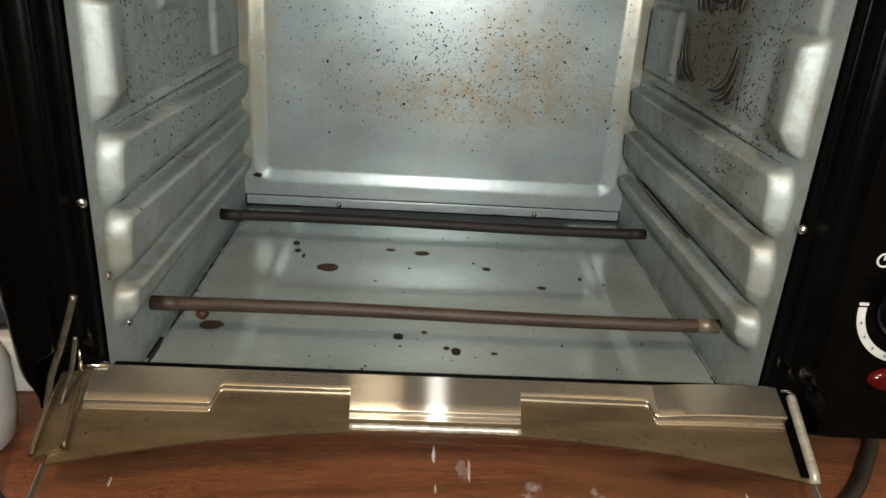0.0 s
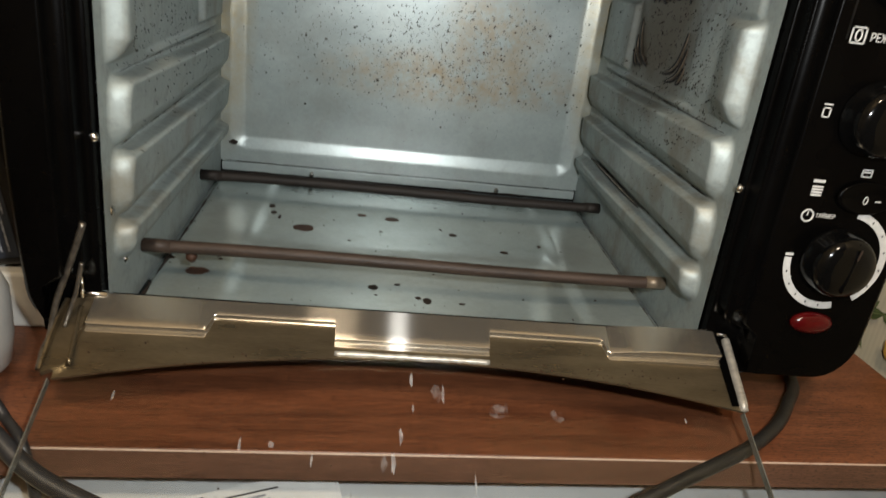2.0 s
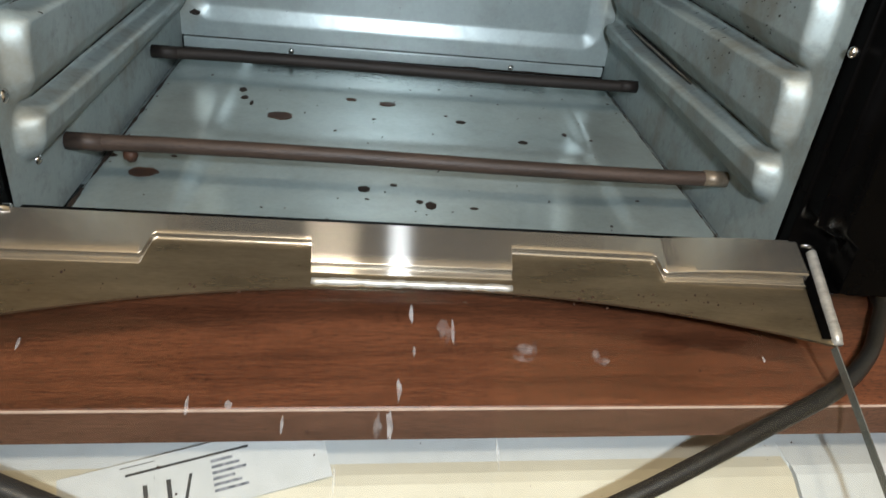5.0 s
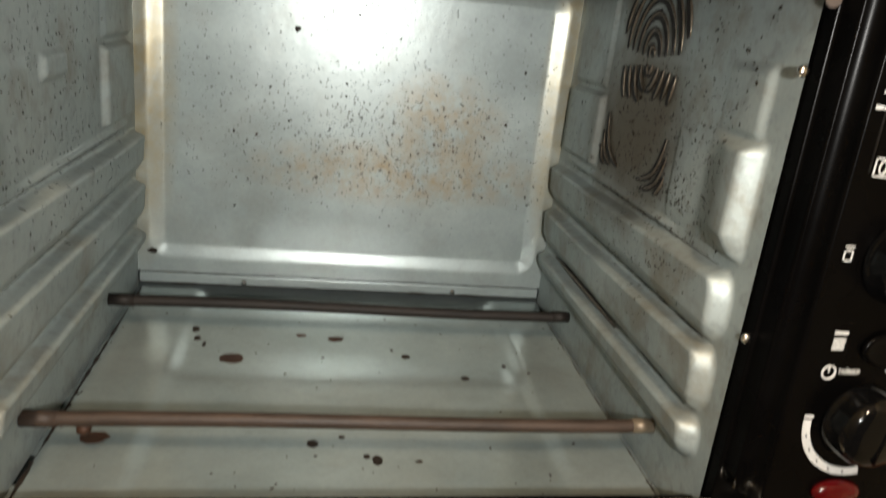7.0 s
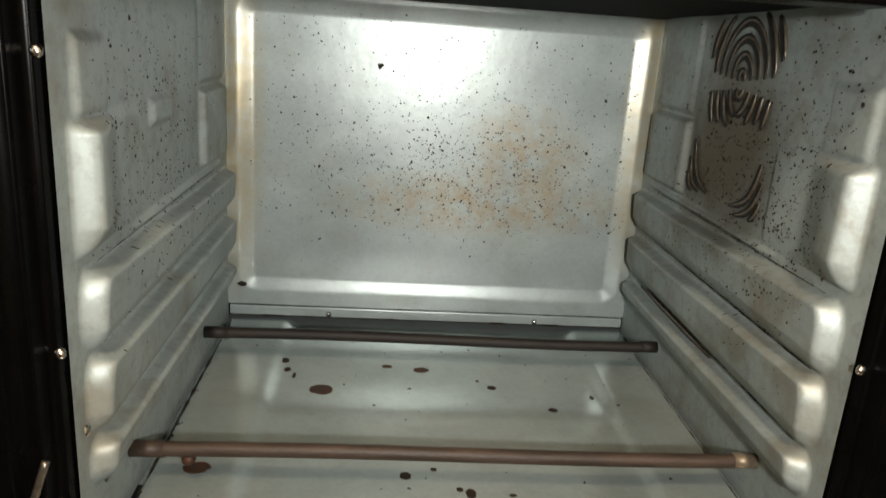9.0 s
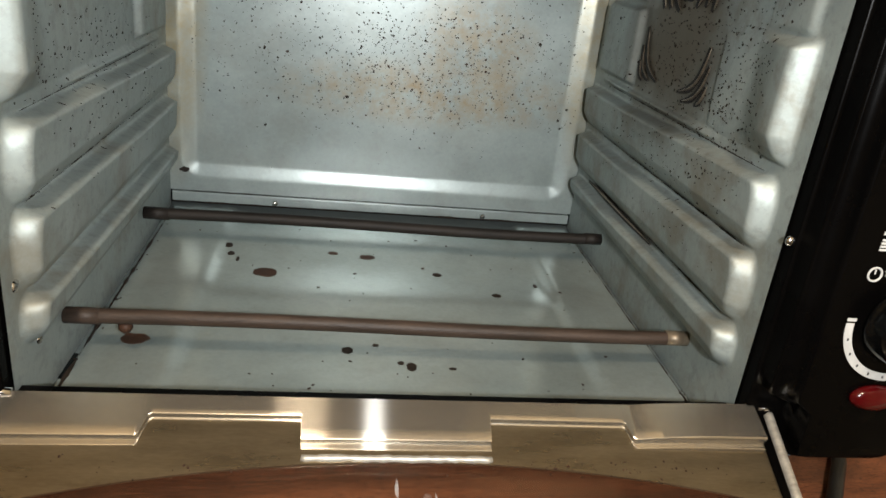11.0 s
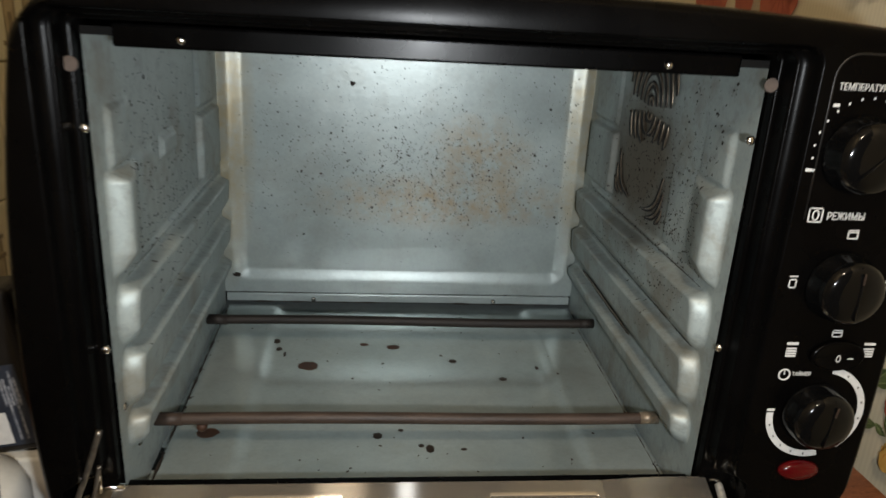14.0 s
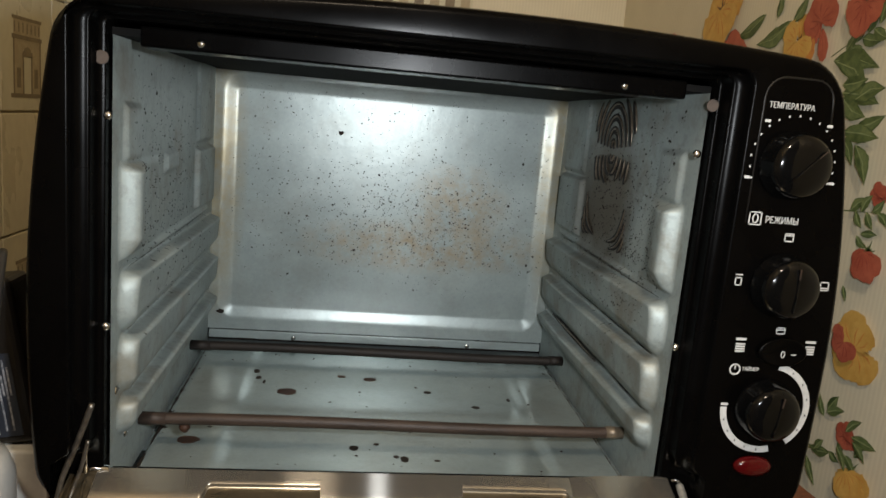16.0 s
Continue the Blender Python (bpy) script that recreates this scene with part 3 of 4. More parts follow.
for x in (-0.086, 0.098):
    screw((x, BACK - 0.0030, 0.0675), 0.0026, "y", oven)
for x, z in ((-0.1705, 0.1735), (0.1705, 0.1775), (-0.1700, 0.2915), (0.1655, 0.2980)):
    screw((x, -0.0060, z), 0.0026, "y", oven)
screw((-0.1705, 0.012, 0.1285), 0.0034, "x", oven, "dull rivet on the side wall")
screw((-0.1705, 0.030, 0.0925), 0.0026, "x", oven, "dull rivet on the side wall")
for x, z in ((-0.1728, 0.3215), (0.1700, 0.3270)):
    part("pad", lathe([(0.0037, 0.0), (0.0037, -0.0008), (0.0032, -0.0012)], 20), surface("felt_pad", (0.05, 0.036, 0.028), (0.09, 0.068, 0.055), 0.8), oven, "small brown felt pad", m=pose(x, -0.0075, z))
for x in (-0.124, 0.118):
    screw((x, 0.0010, TOP_Z - 0.0005), 0.0024, "y", oven)

# fan slots on the right wall
SLOT = surface("slot_dark", (0.003, 0.0022, 0.0018), (0.013, 0.008, 0.006), 0.7, 0.0, 200)


def slot(points, width, parent):
    """A punched slot: a dark strip with a pressed lip along one edge."""
    bm = bmesh.new()
    pts = [Vector((right_x(p[1]) - 0.0003 - p[0], p[1], p[2])) for p in points]
    rows = []
    for i, p in enumerate(pts):
        d = (pts[min(i + 1, len(pts) - 1)] - pts[max(i - 1, 0)]).normalized()
        n = Vector((0, -d.z, d.y))
        w = width * min(1.0, 0.35 + 2.2 * min(i, len(pts) - 1 - i) / len(pts))
        rows.append([bm.verts.new(p + n * w * s + Vector((dx, 0, 0))) for s, dx in ((-0.5, 0.0), (-0.42, -0.0006), (0.42, -0.0006), (0.5, 0.0))])
    for a, b in zip(rows, rows[1:]):
        for k in range(3):
            bm.faces.new((a[k], a[k + 1], b[k + 1], b[k]))
    dark = part("vent_slot", bm, SLOT, parent, "dark punched fan slot")
    lip = [p + Vector((-0.0008, 0, 0)) + Vector((0, -1, 0.3)).normalized() * width * 0.55 for p in pts]
    part("lip", tube(lip, [0.00085 * min(1, 0.2 + 3 * min(i, len(lip) - 1 - i) / len(lip)) for i in range(len(lip))], 6), SLOT_LIP, dark, smooth=True)


FAN_Y, FAN_Z = 0.164, 0.2930


def fan_arc(ry, rz, z0, a0, a1, low, high):
    pts = [(0, FAN_Y + ry * math.cos(radians(a0 + (a1 - a0) * i / 18)), z0 + rz * math.sin(radians(a0 + (a1 - a0) * i / 18))) for i in range(19)]
    pts = [p for p in pts if low < p[2] < high]
    if len(pts) > 3:
        slot(pts, 0.0064, right_wall)


for k in range(6):
    rz = 0.0060 + 0.0101 * k
    ry = 0.0040 + 0.0092 * k
    a0 = 5 if k < 5 else 14
    if k < 4:
        fan_arc(ry, rz, FAN_Z, a0, 180 - a0, 0, TOP_Z - 0.001)
    else:
        fan_arc(ry, rz, FAN_Z, a0, 88, 0, TOP_Z - 0.001)
        fan_arc(ry, rz, FAN_Z, 180 - a0, 92, 0, TOP_Z - 0.001)
    if k < 5:
        fan_arc(ry, rz, FAN_Z - 0.0045, -4, -86, FAN_Z - 0.029, 1)
        fan_arc(ry, rz, FAN_Z - 0.0045, -176, -94, FAN_Z - 0.0255, 1)
for p, q, bow in (((0.218, 0.2510), (0.187, 0.2175), 0.009), ((0.222, 0.238), (0.201, 0.2160), 0.006), ((0.223, 0.2275), (0.2125, 0.2145), 0.003), ((0.118, 0.2485), (0.150, 0.2175), 0.009), ((0.114, 0.2380), (0.142, 0.2130), 0.007), ((0.113, 0.2265), (0.122, 0.2140), 0.002)):
    slot([(0, p[0] + (q[0] - p[0]) * t + (bow if q[0] > p[0] else -bow) * -math.sin(math.pi * t) * 0.7, p[1] + (q[1] - p[1]) * t - bow * math.sin(math.pi * t) * 0.7) for t in (i / 12 for i in range(13))], 0.0054, right_wall)
part("screw", lathe([(0.0024, 0.0), (0.0024, -0.0008), (0.0016, -0.0018), (0.0004, -0.0020)], 14, "x"), CHROME, oven, "small bright screw", True, pose(right_x(0.24) - 0.0003, 0.2400, 0.2135))

slot([(0.0012, 0.135 + 0.145 * i / 16, 0.1187) for i in range(17)], 0.0045, right_wall)

# dark grease caught in the grooves and seams, and painted shade along the back
def grease_shade_line(points, seed, thick=0.0004):
    """An uneven dark thread, for grease and for painted crease shade, that swells and thins out along the groove."""
    rnd = random.Random(seed)
    r, radii = 0.0, []
    for _ in points:
        r = 0.75 * r + rnd.gauss(0, 0.5)
        radii.append(max(0.00006, thick * (0.55 + 0.55 * r)))
    part("grease_shade_line", tube(points, radii, 6), BURNT, oven, "dark thread of grease and painted crease shade", True)


for k, z in enumerate((0.1205, 0.1605, 0.2000)):
    grease_shade_line([(left_x(y) + 0.0003, y, z) for y in (0.030 + 0.003 * i for i in range(80))], 40 + k, 0.0003)
    grease_shade_line([(right_x(y) - 0.0003, y, z) for y in (0.030 + 0.003 * i for i in range(80))], 50 + k, 0.0004)
grease_shade_line([(left_x(y) + 0.0045, y, FLOOR_Z + 0.0024) for y in (0.004 + 0.003 * i for i in range(103))], 60, 0.0009)
grease_shade_line([(right_x(y) - 0.0045, y, FLOOR_Z + 0.0024) for y in (0.004 + 0.003 * i for i in range(103))], 61, 0.0005)
# shade of the gap under the back lip and of its crease, painted as threads
grease_shade_line([(LX + 0.003 + 0.0033 * i, BACK - 0.0028, 0.0645) for i in range(105)], 62, 0.0007)
grease_shade_line([(LX + 0.003 + 0.0033 * i, BACK - 0.0012, 0.0738) for i in range(105)], 63, 0.0003)

# ---- the open door ----
DOOR = radians(25)
DY, DZ = -math.cos(DOOR), -math.sin(DOOR)


def on_door(u, s, w=0.0):
    """A place on the open door: u across, s outwards from the hinge, w up from its face."""
    return (u, -0.005 + s * DY - w * DZ * -1, 0.086 + s * DZ + w * -DY)


door = thing("glass_door", "open drop-down glass oven door with steel strip", "oven door")
part("pane", plate([(-0.183, 0.0), (0.184, 0.0), (0.184, 0.235), (0.176, 0.245), (-0.175, 0.245), (-0.183, 0.235)], -0.004, lambda u, s, w: on_door(u, s, w - 0.0035)), GLASS, door, "clear tempered glass").visible_shadow = False
arc = [(-0.181 + 0.364 * k / 40, 0.0298 + 0.0225 * ((k - 20.5) / 20) ** 2) for k in range(41)]
part("trim", plate([(0.183, 0.0)] + [(-0.181, 0.0)] + arc, 0.0015, lambda u, s, w: on_door(u, s, w - 0.0032)), KHAKI, door, "bronze-tinted trim with a curved edge")
STRIP_STEPS = ((-0.174, 0.0200), (-0.1135, 0.0195), (-0.1125, 0.0185), (-0.1100, 0.0100), (-0.1085, 0.0090), (-0.0448, 0.0088), (-0.0442, 0.0202), (0.0415, 0.0202), (0.0421, 0.0088), (0.1070, 0.0092), (0.1085, 0.0100), (0.1105, 0.0170), (0.1120, 0.0182), (0.1770, 0.0186))


def bent_strip():
    """The notched strip: a flat top, a turned-down front flange with a hem, and an end tab bent upwards."""
    bm = bmesh.new()
    us = sorted(set([-0.174 + 0.351 * k / 300 for k in range(301)] + [p[0] for p in STRIP_STEPS]))
    rows = []
    for u in us:
        end = float(np.interp(u, [p[0] for p in STRIP_STEPS], [p[1] for p in STRIP_STEPS]))
        deep = (end - 0.0088) / 0.0114
        fall = 0.0022 + 0.0020 * deep
        t = min(1.0, max(0.0, (u - 0.112) / 0.045))
        lift = 0.0040 * (1 - (1 - t) ** 2)
        line = [(end * q, 0.0012 + lift * (0.78 + 0.22 * q)) for q in (0.0, 0.25, 0.5, 0.75, 1.0)]
        line += [(end + 0.0005, 0.0010 + lift), (end + 0.0008, 0.0005 + lift), (end + 0.0011, -0.0014 + 0.4 * lift), (end + fall - 0.0007, -0.0016 + 0.4 * lift), (end + fall - 0.0004, -0.0011 + 0.4 * lift), (end + fall, -0.0012 + 0.4 * lift), (end + fall + 0.0003, -0.0022), (0.0, -0.0022)]
        rows.append([bm.verts.new(on_door(u, q, w)) for q, w in line])
    for a, b in zip(rows, rows[1:]):
        for k in range(len(a)):
            j = (k + 1) % len(a)
            bm.faces.new((a[k], a[j], b[j], b[k]))
    bm.faces.new(rows[0])
    bm.faces.new(rows[-1])
    bmesh.ops.recalc_face_normals(bm, faces=bm.faces[:])
    for e in bm.edges:
        e.smooth = e.calc_face_angle(0) < 0.4
    return bm


strip = part("strip", bent_strip(), BRUSHED, door, "brushed steel strip with notches and a bent end tab", True)
rng = random.Random(8)
part("lip", tube([on_door(-0.0437 + 0.0849 * k / 40, 0.0284 + rng.gauss(0, 0.00012), -0.0016) for k in range(41)], [0.0016 + rng.gauss(0, 0.00016) for _ in range(41)], 16), BEAD, strip, "bright folded lip", True)
bar = [on_door(0.1868 - 0.0032 * k / 12, 0.001 + 0.0500 * k / 12, -0.0012) for k in range(13)]
part("channel", tube(bar, [0.0027] * 12 + [0.0020], 14), BEAD, door, "bright rounded steel side channel", True)
part("gap", plate([(0.1785, 0.002), (0.1840, 0.002), (0.1812, 0.048), (0.1772, 0.048)], 0.0008, lambda u, s, w: on_door(u, s, w - 0.0016)), BLACK, door, "dark gap beside the channel")
part("bracket", plate([(-0.188, 0.006), (-0.179, 0.003), (-0.174, 0.003), (-0.176, 0.046), (-0.186, 0.052)], 0.003, lambda u, s, w: on_door(u, s, w - 0.002)), KHAKI, door, "dull steel hinge bracket")
part("bracket_flange", plate([(0.004, 0.0), (0.008, 0.0052), (0.020, 0.0064), (0.034, 0.0060), (0.051, 0.0030), (0.051, 0.0)], 0.0011, lambda s, w, t: on_door(-0.1868 + t, s, w)), KHAKI, door, "upright flange of the hinge bracket")
part("bracket_fold", tube([on_door(-0.1790 + 0.0004 * k, 0.010 + 0.0030 * k, 0.0012) for k in range(13)], 0.0012, 8), KHAKI, door, "folded rib of the hinge bracket", True)
part("rivet", lathe([(0.0019, 0.0), (0.0019, -0.0006), (0.0012, -0.0014), (0.0003, -0.0016)], 14, "x"), DULL_WIRE, door, "small dull rivet", True, pose(*on_door(-0.1868, 0.036, 0.0028)))
part("link_arm", tube(curve([(-0.1728, -0.0205, 0.133), (-0.1800, -0.0222, 0.1105), (-0.1868, -0.0248, 0.091), (-0.1892, -0.0300, 0.074), on_door(-0.1882, 0.040, 0.0015), on_door(-0.1872, 0.050, 0.0005)], 8), 0.0017, 8), DULL_WIRE, door, "dull steel door link arm", True)
part("link_wire", tube(curve([(-0.1748, -0.0205, 0.111), (-0.1780, -0.0212, 0.096), (-0.1812, -0.0232, 0.085), on_door(-0.1832, 0.024, 0.001)], 8), 0.0012, 8), DULL_WIRE, door, "thin dull door link", True)
part("stud", tube([(-0.1795, -0.0110, 0.0865), (-0.1790, -0.0108, 0.0985)], [0.0012, 0.0008], 8), CHROME, door, "short upright stud at the hinge", True)
part("hinge_pin", tube([(-0.186, -0.006, 0.0865), (-0.168, -0.006, 0.0865)], 0.0022, 10), CHROME, door, "short chromed hinge pin", True)
part("hinge_pin", tube([(0.180, -0.006, 0.0875), (0.192, -0.006, 0.0875)], 0.0020, 10), CHROME, door, "short chromed hinge pin", True)
# pale translucent marks scattered over the glass
rng = random.Random(5)
for u, s, lu, ls in ((-0.002, 0.041, 0.0007, 0.0045), (-0.001, 0.059, 0.0005, 0.0022), (-0.007, 0.0755, 0.0009, 0.0055), (-0.0105, 0.090, 0.0012, 0.006), (-0.0150, 0.090, 0.0016, 0.005), (0.0115, 0.0495, 0.0034, 0.0045), (0.0150, 0.0495, 0.0008, 0.0048), (0.044, 0.058, 0.005, 0.0035), (0.048, 0.0565, 0.002, 0.003), (0.076, 0.059, 0.0034, 0.0035), (-0.085, 0.084, 0.0009, 0.004), (-0.070, 0.083, 0.0014, 0.0022), (-0.150, 0.060, 0.0005, 0.003), (0.148, 0.058, 0.0005, 0.0015), (-0.05, 0.09, 0.0005, 0.004), (0.03, 0.100, 0.0005, 0.005), (-0.03, 0.11, 0.0006, 0.005)):
    part("glass_mark", plate(blob(u, s, lu, ls, rng, 10, 0.4), 0.0002, lambda a, b, w: on_door(a, b, w - 0.0033)), PALE_MARK if lu < 0.0015 else FAINT_MARK, door, "pale translucent mark on the glass")

for u0, u1, s0 in ((0.1842, 0.1847, 0.050), (-0.1837, -0.1832, 0.052)):
    part("glass_edge", plate([(u0, s0), (u1, s0), (u1, 0.236), (u0, 0.236)], 0.0042, lambda u, s, w: on_door(u, s, w - 0.0076)), GLASS_EDGE, door, "ground greyish edge of the glass")

# ---- control panel ----
PANEL_Y = -0.028
panel_line = [(0.1955, 0.262), (0.1955, 0.322)] + [(0.2075 - 0.012 * math.cos(radians(a)), 0.3335 + 0.012 * math.sin(radians(a))) for a in range(0, 91, 15)] + [(0.2255 + 0.012 * math.sin(radians(a)), 0.3335 + 0.012 * math.cos(radians(a))) for a in range(0, 91, 15)] + [(0.2385, 0.318)]
part("panel_border", tube([(x - 0.005, PANEL_Y + 0.0004, z) for x, z in panel_line], 0.0007, 8), BLACK_TOP, oven, "raised rounded border of the control panel", True)


def knob(x, z, r, turn):
    prof = [(r * 1.05, 0.0), (r * 1.05, -0.0015), (r * 1.0, -0.0025), (r * 0.97, -0.010), (r * 0.92, -0.0130), (r * 0.80, -0.0152), (r * 0.55, -0.0165), (r * 0.2, -0.017), (0.0005, -0.017)]
    k = part("knob", lathe(prof, 40), GLOSS, oven, "glossy black round control knob", True, pose(x, PANEL_Y, z))
    grip = bmesh.new()
    bmesh.ops.create_cube(grip, size=1, matrix=Matrix.LocRotScale((0, -0.0130, 0), None, (r * 0.34, 0.0100, r * 1.72)))
    bmesh.ops.bevel(grip, geom=grip.edges[:], offset=0.0030, segments=4, affect="EDGES")
    part("grip", grip, GLOSS, k, smooth=True, m=pose(0, 0, 0, 0, turn, 0))
    part("pointer", box(-0.00022, 0.00022, -0.0182, -0.0172, r * 0.40, r * 0.72), ROD, k, "thin pointer line", m=pose(0, 0, 0, 0, turn, 0))


knob(0.2125, 0.2965, 0.0190, 45)
knob(0.2190, 0.2255, 0.0185, 0)
knob(0.2215, 0.1480, 0.0180, 8)
INK_Y = PANEL_Y - 0.0003


def ink(x0, x1, z0, z1, name="printed_mark"):
    return part(name, box(x0, x1, INK_Y, PANEL_Y + 0.0006, z0, z1), WHITE_INK, oven)


def lettering(text, x, z, size, width):
    c = bpy.data.curves.new("lettering", "FONT")
    c.body, c.size, c.align_x, c.align_y, c.extrude = text, size, "CENTER", "CENTER", 0.0002
    tmp = bpy.data.objects.new("tmp", c)
    me = bpy.data.meshes.new_from_object(tmp)
    bpy.data.objects.remove(tmp)
    me.name = "lettering"
    xs = [v.co.x for v in me.vertices]
    k = width / max(1e-6, max(xs) - min(xs))
    mid = (max(xs) + min(xs)) / 2
    for v in me.vertices:
        v.co.x = (v.co.x - mid) * k
    me.materials.clear()
    return linked("lettering", me, WHITE_INK, oven, "white printed word", m=pose(x, INK_Y, z, 90, 0, 0))


lettering("ТЕМПЕРАТУРА", 0.2075, 0.3295, 0.0048, 0.0280)
lettering("РЕЖИМЫ", 0.2130, 0.2640, 0.0056, 0.0205)
lettering("ТАЙМЕР", 0.2090, 0.1725, 0.0032, 0.0110)
for k in range(17):
    a = radians(-24 + 228 * k / 16)
    ink(0.2135 + 0.0262 * math.cos(a) - 0.00045, 0.2135 + 0.0262 * math.cos(a) + 0.00045, 0.2985 + 0.0262 * math.sin(a) - 0.0006, 0.2985 + 0.0262 * math.sin(a) + 0.0006, "dial_dot")
for a in (-14, 45, 135, 194):
    x, z = 0.2135 + 0.0262 * math.cos(radians(a)) * 1.04, 0.2985 + 0.0262 * math.sin(radians(a)) * 1.19 - (0.003 if math.sin(radians(a)) < 0 else 0)
    ink(x - 0.0017, x + 0.0017, z - 0.0008, z + 0.0008, "dial_number_bar")


def frame_icon(x, z, w, h, bar=0.0):
    t = 0.0007
    ink(x - w, x + w, z + h - t, z + h, "icon_line")
    ink(x - w, x + w, z - h, z - h + t, "icon_line")
    ink(x - w, x - w + t, z - h, z + h, "icon_line")
    ink(x + w - t, x + w, z - h, z + h, "icon_line")
    if bar:
        ink(x - w * 0.7, x + w * 0.7, z + bar - 0.0004, z + bar + 0.0004, "icon_line")


frame_icon(0.2195, 0.2545, 0.0030, 0.0026, 0.0012)
frame_icon(0.2475, 0.2265, 0.0030, 0.0028, -0.0012)
frame_icon(0.1920, 0.2265, 0.0022, 0.0026)
ink(0.1897, 0.1943, 0.2302, 0.2309, "icon_line")
frame_icon(0.2245, 0.1975, 0.0030, 0.0022, 0.0006)
frame_icon(0.1962, 0.2645, 0.0040, 0.0040)
part("icon_line", tube([(0.1962 + 0.0016 * math.cos(a), INK_Y, 0.2645 + 0.0026 * math.sin(a)) for a in (2 * math.pi * k / 16 for k in range(17))], 0.0004, 6), WHITE_INK, oven)
for x in (0.2000, 0.2455):
    ink(x - 0.0033, x + 0.0033, 0.1905, 0.1920, "word_bar")
    for k in range(4):
        ink(x - 0.0030, x + 0.0030, 0.1832 + 0.0015 * k, 0.1842 + 0.0015 * k, "icon_line")
part("icon_ring", tube([(0.1990 + 0.0032 * math.cos(a), INK_Y, 0.1722 + 0.0032 * math.sin(a)) for a in (2 * math.pi * k / 20 for k in range(21))], 0.0005, 6), WHITE_INK, oven)
ink(0.1987, 0.1993, 0.1722, 0.1745, "icon_line")


def dial_band(a0, a1, r0, r1):
    n = 28
    aa = [radians(a0 + (a1 - a0) * k / n) for k in range(n + 1)]
    line = [(r1 * math.cos(a), r1 * math.sin(a)) for a in aa] + [(r0 * math.cos(a), r0 * math.sin(a)) for a in reversed(aa)]
    band = part("dial_band", plate(line, 0.0009, lambda u, v, w: (0.2230 + u, INK_Y + w, 0.1480 + v)), WHITE_INK, oven, "white curved timer scale")
    for k in range(1, 6):
        a, r = radians(a0 + (a1 - a0) * k / 6), (r0 + r1) / 2
        part("tick", box(-0.0003, 0.0003, -0.0003, 0.0003, -0.0006, 0.0006), PRINT, band, m=pose(0.2230 + r * math.cos(a), INK_Y - 0.0001, 0.1480 + r * math.sin(a)))


dial_band(-52, 80, 0.0252, 0.0292)
dial_band(-180, -76, 0.0252, 0.0292)
ink(0.1937, 0.1982, 0.1490, 0.1505, "dial_number_bar")
rocker = part("rocker_switch", lathe([(0.0105, 0.0), (0.0105, -0.002), (0.0095, -0.0032), (0.0088, -0.0026), (0.0005, -0.0034)], 32), BLACK, oven, "black oval rocker switch", True, Matrix.Translation((0.2270, PANEL_Y, 0.1845)) @ Matrix.Diagonal((1.5, 1, 0.85, 1)))
part("mark", tube([(0.2262 + 0.0011 * math.cos(a), PANEL_Y - 0.0036, 0.1838 + 0.0020 * math.sin(a)) for a in (2 * math.pi * k / 16 for k in range(17))], 0.0003, 6), WHITE_INK, oven, "small printed ring mark")
part("mark", box(0.2318, 0.2350, PANEL_Y - 0.0036, PANEL_Y - 0.0030, 0.1834, 0.1840), WHITE_INK, oven, "small printed dash mark")
part("indicator_lamp", lathe([(0.0125, 0.0), (0.0125, -0.0012), (0.0112, -0.0032), (0.008, -0.0045), (0.0005, -0.0050)], 32), RED, oven, "unlit red oval indicator lamp", True, Matrix.Translation((0.2205, PANEL_Y, 0.1100)) @ Matrix.Diagonal((1, 1, 0.52, 1)))


# ---- burnt specks and spills ----
def specks(name, count, place, spread, size, mat, parent, label, seed):
    """Tiny baked-on flakes; spread draws (a, b), place maps (a, b, lift) into the oven."""
    rnd = random.Random(seed)
    verts, faces = [], []
    for _ in range(count):
        a, b = spread(rnd)
        r = size * (0.35 + 0.8 * rnd.random() ** 3 + (1.1 * rnd.random() if rnd.random() < 0.035 else 0.0))
        stretch, tilt, n = rnd.uniform(0.5, 1.0), rnd.uniform(0, math.pi), 6
        base = len(verts)
        for lift, f in ((0.0, 1.0), (0.00035, 0.7)):
            for k in range(n):
                t = 2 * math.pi * k / n
                q = r * f * (1 + 0.3 * rnd.uniform(-1, 1))
                u, v = q * math.cos(t), q * stretch * math.sin(t)
                verts.append(place(a + u * math.cos(tilt) - v * math.sin(tilt), b + u * math.sin(tilt) + v * math.cos(tilt), lift))
        for k in range(n):
            j = (k + 1) % n
            faces.append((base + k, base + j, base + n + j, base + n + k))
        faces.append(tuple(base + n + k for k in range(n)))
    me = bpy.data.meshes.new(name)
    me.from_pydata(verts, [], faces)
    return tagged(linked(name, me, mat, parent, label), kind="stuff")


def back_spread(rnd):
    while True:
        if rnd.random() < 0.45:
            x, z = rnd.gauss(0.02, 0.08), rnd.gauss(0.20, 0.032)
        else:
            x, z = rnd.uniform(-0.155, 0.168), rnd.uniform(0.15, 0.325)
        if -0.155 < x < 0.17 and 0.095 < z < 0.328:
            return x, z


def on_back(a, b, w):
    return (a, float(back_press(np.array(a), np.array(b))) - w - 0.0001, b)


def wall_spread(rnd):
    while True:
        y, z = rnd.gauss(0.10, 0.08), rnd.gauss(0.24, 0.045)
        if 0.03 < y < 0.30 and 0.13 < z < 0.33:
            return y, z


